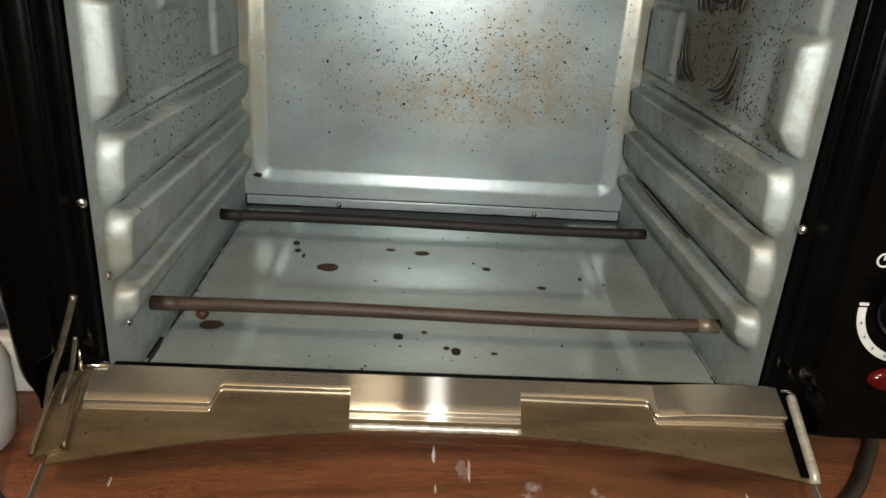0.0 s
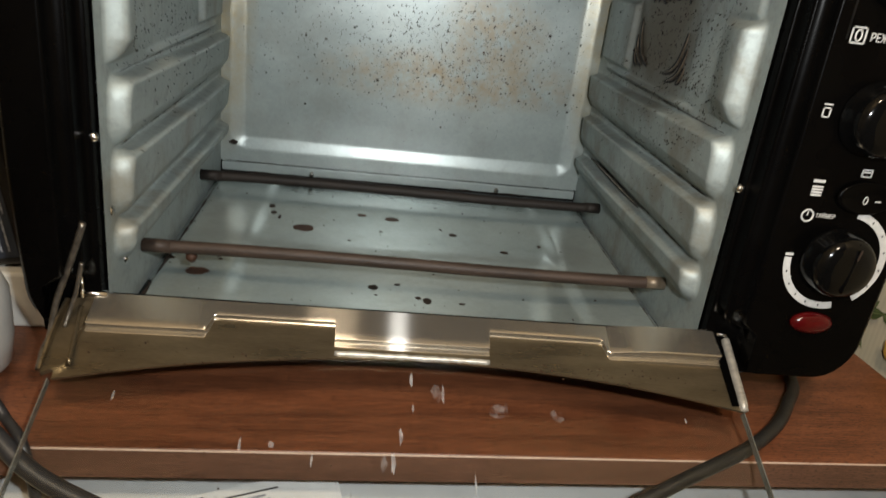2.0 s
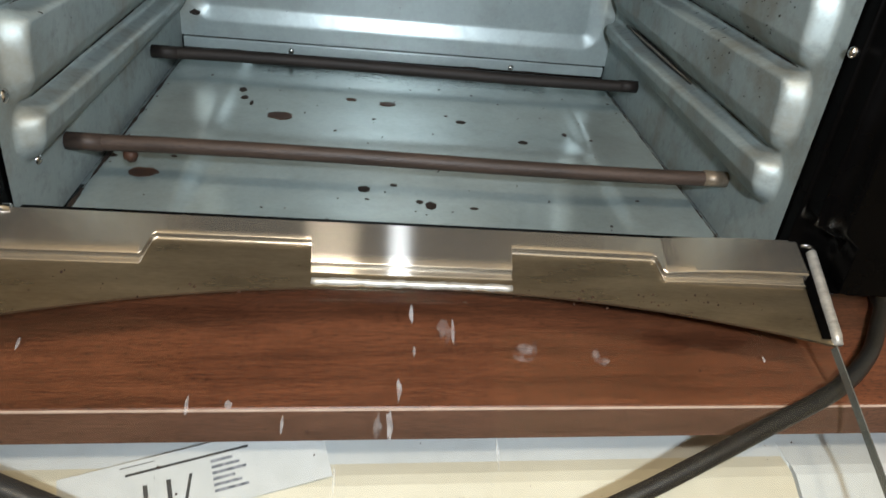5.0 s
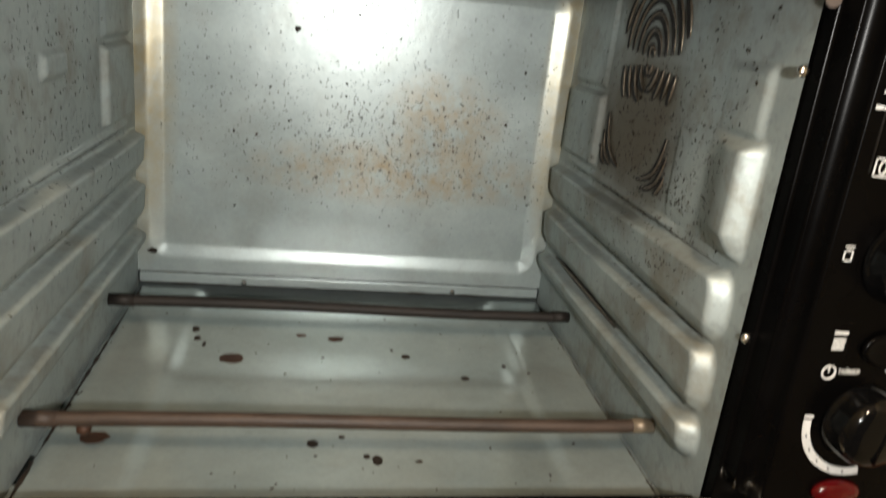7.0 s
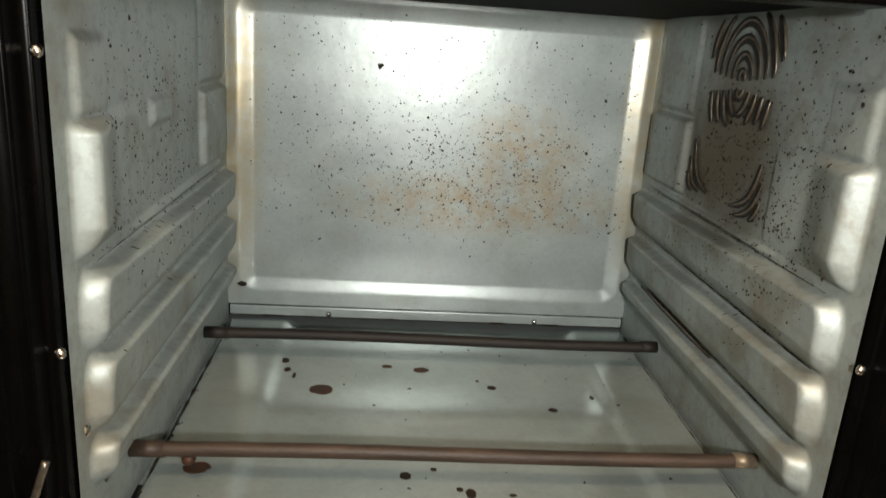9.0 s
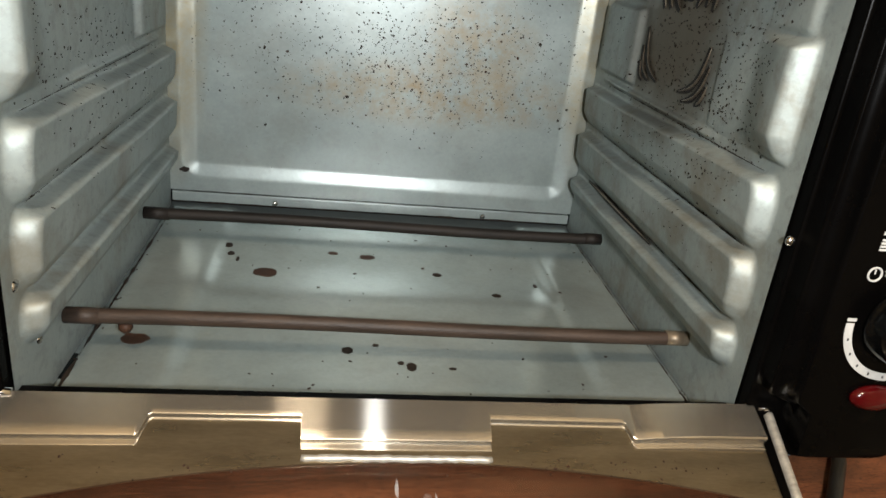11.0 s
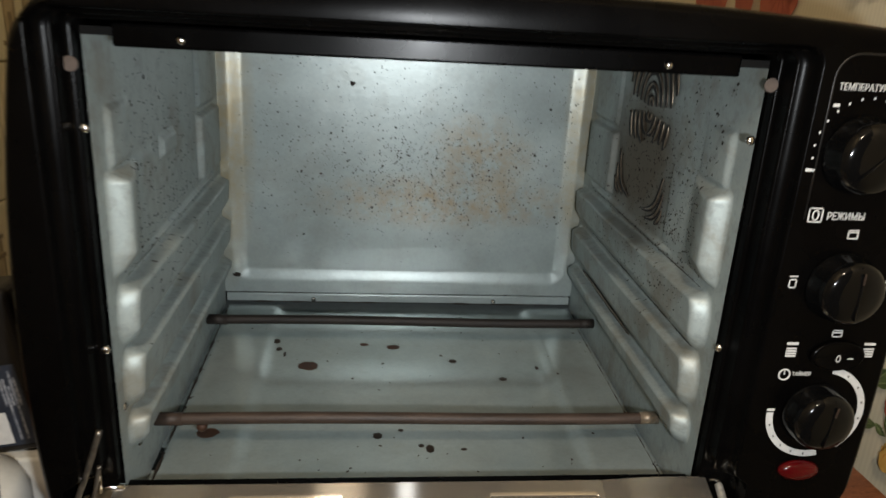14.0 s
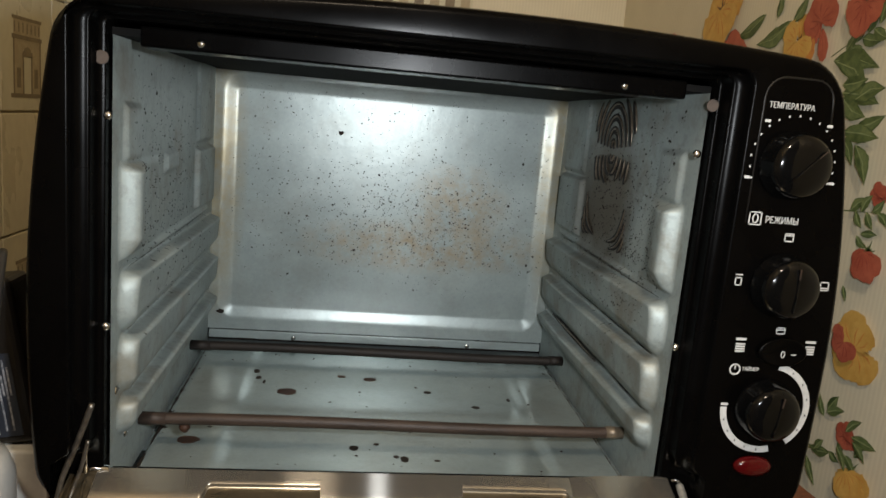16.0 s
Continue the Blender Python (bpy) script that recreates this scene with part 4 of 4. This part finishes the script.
specks("burnt_specks", 1900, on_back, back_spread, 0.00076, BURNT, oven, "dark burnt specks on the back panel", 11)
specks("brown_specks", 620, on_back, lambda r: (min(0.16, max(-0.15, r.gauss(0.035, 0.06))), r.gauss(0.198, 0.030)), 0.0009, GREASE, oven, "brown baked specks on the back panel", 12)
specks("burnt_specks", 1100, lambda a, b, w: (right_x(a) - float(wall_press(np.array(a), np.array(b))) - w - 0.0002, a, b), wall_spread, 0.0008, BURNT, oven, "dark burnt specks on the side wall", 13)
specks("burnt_specks", 460, lambda a, b, w: (left_x(a) + float(wall_press(np.array(a), np.array(b))) + w + 0.0002, a, b), wall_spread, 0.0008, BURNT, oven, "dark burnt specks on the side wall", 14)
specks("floor_crumbs", 70, lambda a, b, w: (a, b, float(floor_press(np.array(a), np.array(b))) + w + 0.0001), lambda r: (r.uniform(-0.14, 0.14), r.uniform(0.02, 0.30)), 0.0014, BURNT, oven, "small burnt crumbs on the tray", 15)
specks("floor_crumbs", 40, lambda a, b, w: (a, b, FLOOR_Z + 0.0022 + w), lambda r: (r.choice((-0.1645, -0.1645, 0.1685)) + r.gauss(0, 0.0012), 0.004 + 0.29 * r.random() ** 2.2), 0.0019, BURNT, oven, "dark crumbs in the tray seam", 16)
rng = random.Random(3)
for x, y, rx, ry, mat in ((-0.081, 0.192, 0.0085, 0.0075, GREASE), (0.044, 0.202, 0.0032, 0.003, BURNT), (0.083, 0.168, 0.0034, 0.003, BURNT), (-0.023, 0.086, 0.0034, 0.0038, BURNT), (0.014, 0.069, 0.003, 0.005, BURNT), (-0.008, 0.227, 0.006, 0.0035, GREASE), (-0.034, 0.231, 0.0038, 0.0025, GREASE), (-0.113, 0.236, 0.0035, 0.004, BURNT), (-0.109, 0.222, 0.0025, 0.003, BURNT), (-0.103, 0.213, 0.0012, 0.004, BURNT), (0.117, 0.190, 0.0016, 0.003, BURNT), (-0.006, 0.093, 0.002, 0.0015, BURNT), (0.008, 0.073, 0.002, 0.002, BURNT), (0.038, 0.068, 0.0022, 0.0015, BURNT), (-0.142, 0.086, 0.0075, 0.006, GREASE)):
    part("burnt_spot", plate(blob(x, y, rx, ry, rng, 18, 0.14), 0.0003, lambda u, v, w: (u, v, float(floor_press(np.array(u), np.array(v))) + 0.0001 + w)), mat, oven, "baked-on spill on the tray")
part("burnt_spot", plate(blob(0, 0, 0.004, 0.0022, rng, 12, 0.4), 0.001, lambda u, v, w: (-0.1615 + u, BACK - 0.0011 - w, 0.0925 + v)), BURNT, oven, "black crumb stuck in the back corner")
part("burnt_spot", plate(blob(0, 0, 0.0022, 0.0024, rng, 14, 0.5), 0.0006, lambda u, v, w: (-0.050 + u, BACK + 0.0023 - w, 0.283 + v)), BURNT, oven, "large burnt speck on the back panel")
part("drip", tube([(-0.1405, 0.0635, 0.0845), (-0.1400, 0.0630, 0.0815), (-0.1395, 0.0630, 0.0790)], [0.0034, 0.0038, 0.0018], 10), GREASE, oven, "brown drip under the heater rod", True)

specks("trim_grime", 90, lambda a, b, w: on_door(a, b, w - 0.0016), lambda r: (r.gauss(0.095, 0.028) if r.random() < 0.6 else r.uniform(-0.17, 0.17), r.gauss(0.0335, 0.003)), 0.0007, GREASE, door, "brown baked grime along the trim edge", 33)
specks("glass_grime", 70, lambda a, b, w: on_door(a, b, w - 0.0030), lambda r: (r.uniform(-0.17, 0.17), r.uniform(0.06, 0.16)), 0.0006, GREASE, door, "small brown spots on the glass", 34)


def on_fascia(a, b, w):
    z = -0.008 - 0.0055 * max(0.0, min(1.0, (-0.066 - b) / 0.011))
    return (a, b + EDGE_SLOPE * a, z + w + 0.0003)


specks("crumbs", 130, on_fascia, lambda r: (r.gauss(-0.12, 0.07) if r.random() < 0.7 else r.uniform(-0.1, 0.18), r.uniform(-0.077, -0.062)), 0.0007, GREASE, stove, "brown crumbs on the cream fascia", 31)

# ---- cables, power brick and white clutter beside the oven ----
def cable(points, radius, mat, label):
    ob = part("cable", tube(curve(points, 12), radius, 12), mat, None, "", True)
    return tagged(ob, label, "cable")


cable([(0.22, 0.30, 0.0395), (0.268, 0.08, 0.0392), (0.262, 0.027, 0.0392), (0.2435, -0.002, 0.0395), (0.2205, -0.029, 0.0400), (0.190, -0.053, 0.0395), (0.153, -0.068, 0.031), (0.099, -0.087, 0.015), (0.052, -0.100, 0.000), (0.005, -0.110, -0.018), (-0.03, -0.116, -0.028)], 0.0040, GREY_CABLE, "thick grey power cable drooping over the table edge")
cable([(-0.36, -0.03, 0.040), (-0.29, -0.055, 0.065), (-0.24, -0.056, 0.062), (-0.205, -0.071, 0.046), (-0.175, -0.086, 0.029), (-0.128, -0.098, 0.013), (-0.084, -0.108, -0.002), (-0.05, -0.114, -0.014), (-0.02, -0.118, -0.026)], 0.0046, RUBBER, "thick black cable drooping over the table edge")
cable([(-0.240, 0.03, 0.205), (-0.216, -0.035, 0.185), (-0.214, -0.046, 0.15), (-0.216, -0.048, 0.09), (-0.214, -0.048, 0.055), (-0.205, -0.052, 0.0375), (-0.188, -0.072, 0.0365), (-0.178, -0.082, 0.0), (-0.165, -0.09, -0.03)], 0.0026, RUBBER, "thin black cable hanging beside the oven")

brick = thing("power_brick", "black laptop power brick standing on end", "power adapter", m=pose(-0.251, 0.066, 0.0715, 0, -9, 0))
part("body", box(-0.022, 0.022, -0.016, 0.016, 0.0, 0.110, 0.005, 3), BLACK_TOP, brick)
part("label", box(-0.012, 0.014, -0.0164, -0.0155, 0.006, 0.062), surface("label_navy", (0.012, 0.016, 0.026), (0.03, 0.036, 0.05), 0.4), brick, "dark printed rating label")
for k in range(5):
    part("text_bar", box(0.002 + 0.0022 * k, 0.0032 + 0.0022 * k, -0.0166, -0.016, 0.034 - 0.024 * (k % 2), 0.058 - 0.005 * (k % 3)), LABEL_GREY, brick)
part("sticker", box(-0.010, 0.000, -0.0168, -0.016, 0.008, 0.030), WHITE_INK, brick, "small white sticker")
white = thing("white_box", "white cardboard box under the power brick", "box", m=pose(-0.254, 0.062, TABLE_Z, 0, 0, 4))
part("body", box(-0.03, 0.030, -0.018, 0.03, 0.0, 0.0365, 0.002), WHITE_PLASTIC, white)
jar = thing("white_jar", "rounded white plastic container on the table", "container", m=pose(-0.256, -0.006, TABLE_Z))
part("body", lathe([(0.027, 0.0), (0.032, 0.004), (0.034, 0.02), (0.034, 0.045), (0.030, 0.056), (0.018, 0.064), (0.010, 0.068)], 32, "z"), WHITE_PLASTIC, jar, smooth=True)
part("cap", lathe([(0.0105, 0.066), (0.0105, 0.069), (0.0095, 0.080), (0.004, 0.083), (0.0003, 0.083)], 24, "z"), WHITE_PLASTIC, jar, smooth=True)

# ---- label on the white appliance ----
tag = thing("paper_label", "printed paper shipping label stuck on white appliance", "label", m=pose(-0.1095, -0.0745, -0.0090, 24, 0, 0) @ pose(0, 0, 0, 0, 0, 16))
part("sheet", box(-0.030, 0.078, -0.011, 0.017, 0.0, 0.0004), PAPER, tag)
word = bpy.data.curves.new("lettering", "FONT")
word.body, word.size, word.align_x, word.align_y, word.extrude = "/11", 0.0185, "CENTER", "CENTER", 0.0001
word_holder = bpy.data.objects.new("word_holder", word)
word_mesh = bpy.data.meshes.new_from_object(word_holder)
bpy.data.objects.remove(word_holder)
word_mesh.materials.clear()
linked("lettering", word_mesh, PRINT, tag, "bold black printed number", m=pose(0.0105, 0.0, 0.0005, 0, 0, 180))
part("rule", box(-0.004, 0.046, 0.0110, 0.0120, 0.0004, 0.0006), PRINT, tag)
part("rule", box(-0.006, 0.008, 0.0148, 0.0151, 0.0004, 0.0006), PRINT, tag)
for k in range(6):
    part("text_bar", box(0.030, 0.044 - 0.0025 * (k % 3), -0.005 + 0.0026 * k, -0.0038 + 0.0026 * k, 0.0004, 0.0006), LABEL_GREY, tag)

# ---- wallpaper print ----
PRINT_LAYER = [0.0]


def on_right(u, v, w):
    return (RIGHT_X - 0.0002 - w, u, v)


def printed(name, outline, mat, rise=0.0):
    lift = PRINT_LAYER[0] + rise
    return part(name, plate(outline, 0.0001, lambda a, b, w: on_right(a, b, w + lift)), mat, wall_right)


def next_layer():
    PRINT_LAYER[0] = (PRINT_LAYER[0] + 0.00045) % 0.006


def leaf(base, tip, width, rnd):
    """A curved pointed leaf: dark blade, a paler half and a light midrib with side veins."""
    next_layer()
    d = (tip[0] - base[0], tip[1] - base[1])
    length = math.hypot(*d)
    ca, sa = d[0] / length, d[1] / length
    bow = length * rnd.uniform(-0.12, 0.12)

    def at(t, v):
        u, q = length * t, v + bow * math.sin(math.pi * t)
        return (base[0] + u * ca - q * sa, base[1] + u * sa + q * ca)

    n = 12
    half = [width * math.sin(math.pi * (k / n) ** 0.8) ** 1.1 * rnd.uniform(0.88, 1.08) if 0 < k < n else 0.0 for k in range(n + 1)]
    printed("leaf", [at(k / n, half[k]) for k in range(n + 1)] + [at(k / n, -0.9 * half[k]) for k in range(n - 1, 0, -1)], LEAF)
    side = rnd.choice((-1, 1))
    printed("leaf_half", [at(0.06 + 0.86 * k / n, side * 0.80 * half[k]) for k in range(1, n)] + [at(0.90, 0.0), at(0.10, 0.0)], LEAF_LIGHT, 0.00012)
    printed("leaf_vein", [at(0.0, 0.0004), at(0.5, 0.0004), at(0.96, 0.0), at(0.5, -0.0004), at(0.0, -0.0004)], LEAF_PALE, 0.00024)


def petal(c, length, width, angle, mat, streak, rnd):
    """A ragged rounded petal with darker streaks from its foot."""
    next_layer()
    ca, sa = math.cos(radians(angle)), math.sin(radians(angle))

    def at(u, v):
        return (c[0] + u * ca - v * sa, c[1] + u * sa + v * ca)

    n = 14
    half = [width * math.sin(math.pi * min(1.0, k / n) ** 1.35) ** 0.55 if 0 < k < n else 0.0 for k in range(n + 1)]
    edge = [rnd.uniform(0.86, 1.08) for _ in range(2 * n)]
    printed("petal", [at(length * k / n, half[k] * edge[k]) for k in range(n + 1)] + [at(length * k / n, -half[k] * edge[n + k - 1]) for k in range(n - 1, 0, -1)], mat)
    for q in (-0.45, 0.0, 0.45):
        reach = length * rnd.uniform(0.5, 0.8)
        printed("petal_streak", [at(0.1 * length, q * 0.2 * width), at(reach * 0.6, q * width + 0.05 * width), at(reach, q * width * 1.15), at(reach * 0.6, q * width - 0.05 * width)], streak, 0.00012)


def flower(c, r, mat, streak, petals, rnd, heart=None, spread=360, turn=0, slim=0.5):
    for k in range(petals):
        petal(c, r * rnd.uniform(0.85, 1.12), r * slim * rnd.uniform(0.85, 1.1), turn + spread * (k + 0.5) / petals - spread / 2 + rnd.uniform(-8, 8), mat, streak, rnd)
    if heart:
        next_layer()
        for k in range(11):
            a, q = 2 * math.pi * k / 11 + rnd.uniform(-0.2, 0.2), r * rnd.uniform(0.22, 0.45)
            printed("stamen", [(c[0] + 0.06 * r * math.cos(a + 1.5), c[1] + 0.06 * r * math.sin(a + 1.5)), (c[0] + q * math.cos(a), c[1] + q * math.sin(a)), (c[0] + 0.06 * r * math.cos(a - 1.5), c[1] + 0.06 * r * math.sin(a - 1.5))], heart, 0.0002)


def twig(base, tip, n, size, rnd):
    """A thin stem with small pointed leaflets on both sides."""
    d = (tip[0] - base[0], tip[1] - base[1])
    length = math.hypot(*d)
    ca, sa = d[0] / length, d[1] / length
    printed("stem", [(base[0] - 0.0006 * sa, base[1] + 0.0006 * ca), tip, (base[0] + 0.0006 * sa, base[1] - 0.0006 * ca)], LEAF)
    for k in range(n):
        t = 0.2 + 0.8 * k / (n - 1)
        a = math.atan2(sa, ca) + (0.9 if k % 2 else -0.9) * rnd.uniform(0.6, 1.1)
        q = size * rnd.uniform(0.8, 1.15)
        p = (base[0] + d[0] * t, base[1] + d[1] * t)
        leaf(p, (p[0] + q * math.cos(a), p[1] + q * math.sin(a)), q * 0.26, rnd)


rng = random.Random(21)
for base, tip, width in (((0.292, 0.437), (0.348, 0.418), 0.008), ((0.245, 0.425), (0.302, 0.408), 0.0095), ((0.269, 0.430), (0.266, 0.455), 0.006), ((0.241, 0.423), (0.221, 0.447), 0.0065), ((0.170, 0.383), (0.112, 0.374), 0.0095), ((0.165, 0.382), (0.122, 0.357), 0.0090), ((0.150, 0.356), (0.104, 0.346), 0.0090), ((0.148, 0.352), (0.116, 0.336), 0.0085)):
    leaf(base, tip, width, rng)
for base, tip, width in (((0.150, 0.362), (0.120, 0.366), 0.0075), ((0.130, 0.350), (0.098, 0.358), 0.0075), ((0.138, 0.324), (0.095, 0.320), 0.0080), ((0.119, 0.314), (0.101, 0.283), 0.0080), ((0.136, 0.320), (0.119, 0.297), 0.0060), ((0.130, 0.328), (0.098, 0.338), 0.0070), ((0.105, 0.243), (0.092, 0.235), 0.0035), ((0.100, 0.245), (0.082, 0.247), 0.0035), ((0.108, 0.201), (0.102, 0.189), 0.0030)):
    leaf(base, tip, width, rng)
for base, tip, width in (((0.098, 0.098), (0.088, 0.114), 0.005), ((0.098, 0.096), (0.078, 0.105), 0.0045), ((0.100, 0.092), (0.109, 0.108), 0.004), ((0.085, 0.067), (0.113, 0.062), 0.0045), ((0.064, 0.090), (0.037, 0.091), 0.005), ((0.077, 0.076), (0.064, 0.060), 0.004), ((0.070, 0.092), (0.055, 0.106), 0.004), ((0.109, 0.053), (0.093, 0.033), 0.0045), ((0.060, 0.088), (0.044, 0.077), 0.004)):
    leaf(base, tip, width, rng)
twig((0.169, 0.386), (0.120, 0.408), 7, 0.020, rng)
twig((0.122, 0.261), (0.080, 0.264), 6, 0.018, rng)
twig((0.110, 0.060), (0.060, 0.075), 5, 0.015, rng)
twig((0.240, 0.455), (0.200, 0.490), 6, 0.026, rng)
flower((0.382, 0.452), 0.042, PETAL_YELLOW, PETAL_AMBER, 7, rng, PETAL_DARK)
flower((0.5, 0.396), 0.043, PETAL_RED, PETAL_DEEP, 6, rng)
flower((0.42, 0.384), 0.027, PETAL_RED, PETAL_DEEP, 6, rng)
flower((0.348, 0.387), 0.038, PETAL_RED, PETAL_DEEP, 6, rng)
flower((0.224, 0.404), 0.023, PETAL_YELLOW, PETAL_AMBER, 6, rng, PETAL_DARK)
flower((0.196, 0.419), 0.024, PETAL_RED, PETAL_DEEP, 5, rng, None, 250, 60)
petal((0.190, 0.412), 0.030, 0.007, -105, PETAL_RED, PETAL_DEEP, rng)
petal((0.200, 0.405), 0.022, 0.006, -80, PETAL_AMBER, PETAL_RED, rng)
flower((0.139, 0.426), 0.025, PETAL_RED, PETAL_DEEP, 6, rng, PETAL_DARK)
flower((0.086, 0.277), 0.010, PETAL_RED, PETAL_DEEP, 5, rng)
flower((0.088, 0.233), 0.024, PETAL_RED, PETAL_DEEP, 6, rng, LEAF, 120, -92, 0.36)
flower((0.079, 0.156), 0.029, PETAL_YELLOW, PETAL_AMBER, 7, rng, None, 300, -10)
flower((0.090, 0.159), 0.0155, PETAL_RED, PETAL_DEEP, 6, rng)
flower((0.072, 0.087), 0.0115, PETAL_RED, PETAL_DEEP, 6, rng)
flower((0.061, 0.063), 0.025, PETAL_YELLOW, PETAL_AMBER, 6, rng, LEAF, 120, -115, 0.36)
flower((0.300, 0.505), 0.040, PETAL_RED, PETAL_DEEP, 7, rng, PETAL_DARK)

# ---- tiles ----
TILE_W, TILE_H = 0.15, 0.15


def arch_print(t, yc, zc):
    """A sepia print of a triumphal arch: steps, two piers, the vault, a cornice and the attic."""
    def bar(y0, y1, z0, z1, mat, rise):
        part("arch_print", box(LEFT_X + 0.003, LEFT_X + 0.0041 + rise, yc + y0, yc + y1, zc + z0, zc + z1), mat, t)

    bar(-0.046, 0.046, 0.0, 0.005, TILE_PRINT, 0.0004)
    for q in (-1, 1):
        bar(min(q * 0.012, q * 0.038), max(q * 0.012, q * 0.038), 0.005, 0.070, TILE_WASH, 0.0)
        bar(min(q * 0.0105, q * 0.014), max(q * 0.0105, q * 0.014), 0.005, 0.056, TILE_PRINT, 0.0003)
        bar(min(q * 0.036, q * 0.039), max(q * 0.036, q * 0.039), 0.005, 0.070, TILE_PRINT, 0.0003)
        bar(min(q * 0.019, q * 0.030), max(q * 0.019, q * 0.030), 0.012, 0.036, TILE_PRINT, 0.0002)
    bar(-0.013, 0.013, 0.058, 0.070, TILE_WASH, 0.0)
    vault = [(0.012 * math.cos(math.pi * k / 10), 0.050 + 0.012 * math.sin(math.pi * k / 10)) for k in range(11)]
    part("arch_print", plate(vault, 0.0012, lambda u, v, w: (LEFT_X + 0.0033 + w, yc + u, zc + v)), TILE_PRINT, t)
    bar(-0.042, 0.042, 0.070, 0.075, TILE_PRINT, 0.0004)
    bar(-0.038, 0.038, 0.075, 0.093, TILE_WASH, 0.0)
    bar(-0.041, 0.041, 0.093, 0.097, TILE_PRINT, 0.0004)
    for k in range(7):
        bar(-0.036 + 0.0115 * k, -0.0335 + 0.0115 * k, 0.078, 0.090, TILE_PRINT, 0.0002)


for iy in range(7):
    for iz in range(4):
        y1, z0 = BACK_Y - 0.055 - (iy - 1) * TILE_W, -0.03 + iz * TILE_H
        t = part("tile", box(LEFT_X - 0.001, LEFT_X + 0.004, y1 - TILE_W + 0.003, min(y1, BACK_Y - 0.001), z0, z0 + TILE_H - 0.003, 0.0012), TILE, wall_left)
        if iz % 2 == 0 and iy:
            arch_print(t, y1 - TILE_W / 2, z0 + 0.016)
for ix in range(4):
    for iz in range(4):
        x0, z0 = LEFT_X + 0.004 + ix * 0.144, -0.03 + iz * TILE_H
        t = part("tile", box(x0, x0 + 0.141, BACK_Y - 0.004, BACK_Y + 0.001, z0, z0 + TILE_H - 0.003, 0.0012), TILE, wall_back)
        if iz == 3:
            part("colonnade_print", box(x0 + 0.006, x0 + 0.138, BACK_Y - 0.0046, BACK_Y - 0.003, z0 + 0.014, z0 + 0.019), TILE_PRINT, t)
            for k in range(6):
                part("colonnade_print", box(x0 + 0.008 + 0.023 * k, x0 + 0.022 + 0.023 * k, BACK_Y - 0.0043, BACK_Y - 0.003, z0 + 0.02, z0 + 0.10), TILE_WASH if k % 2 else TILE_PRINT, t)
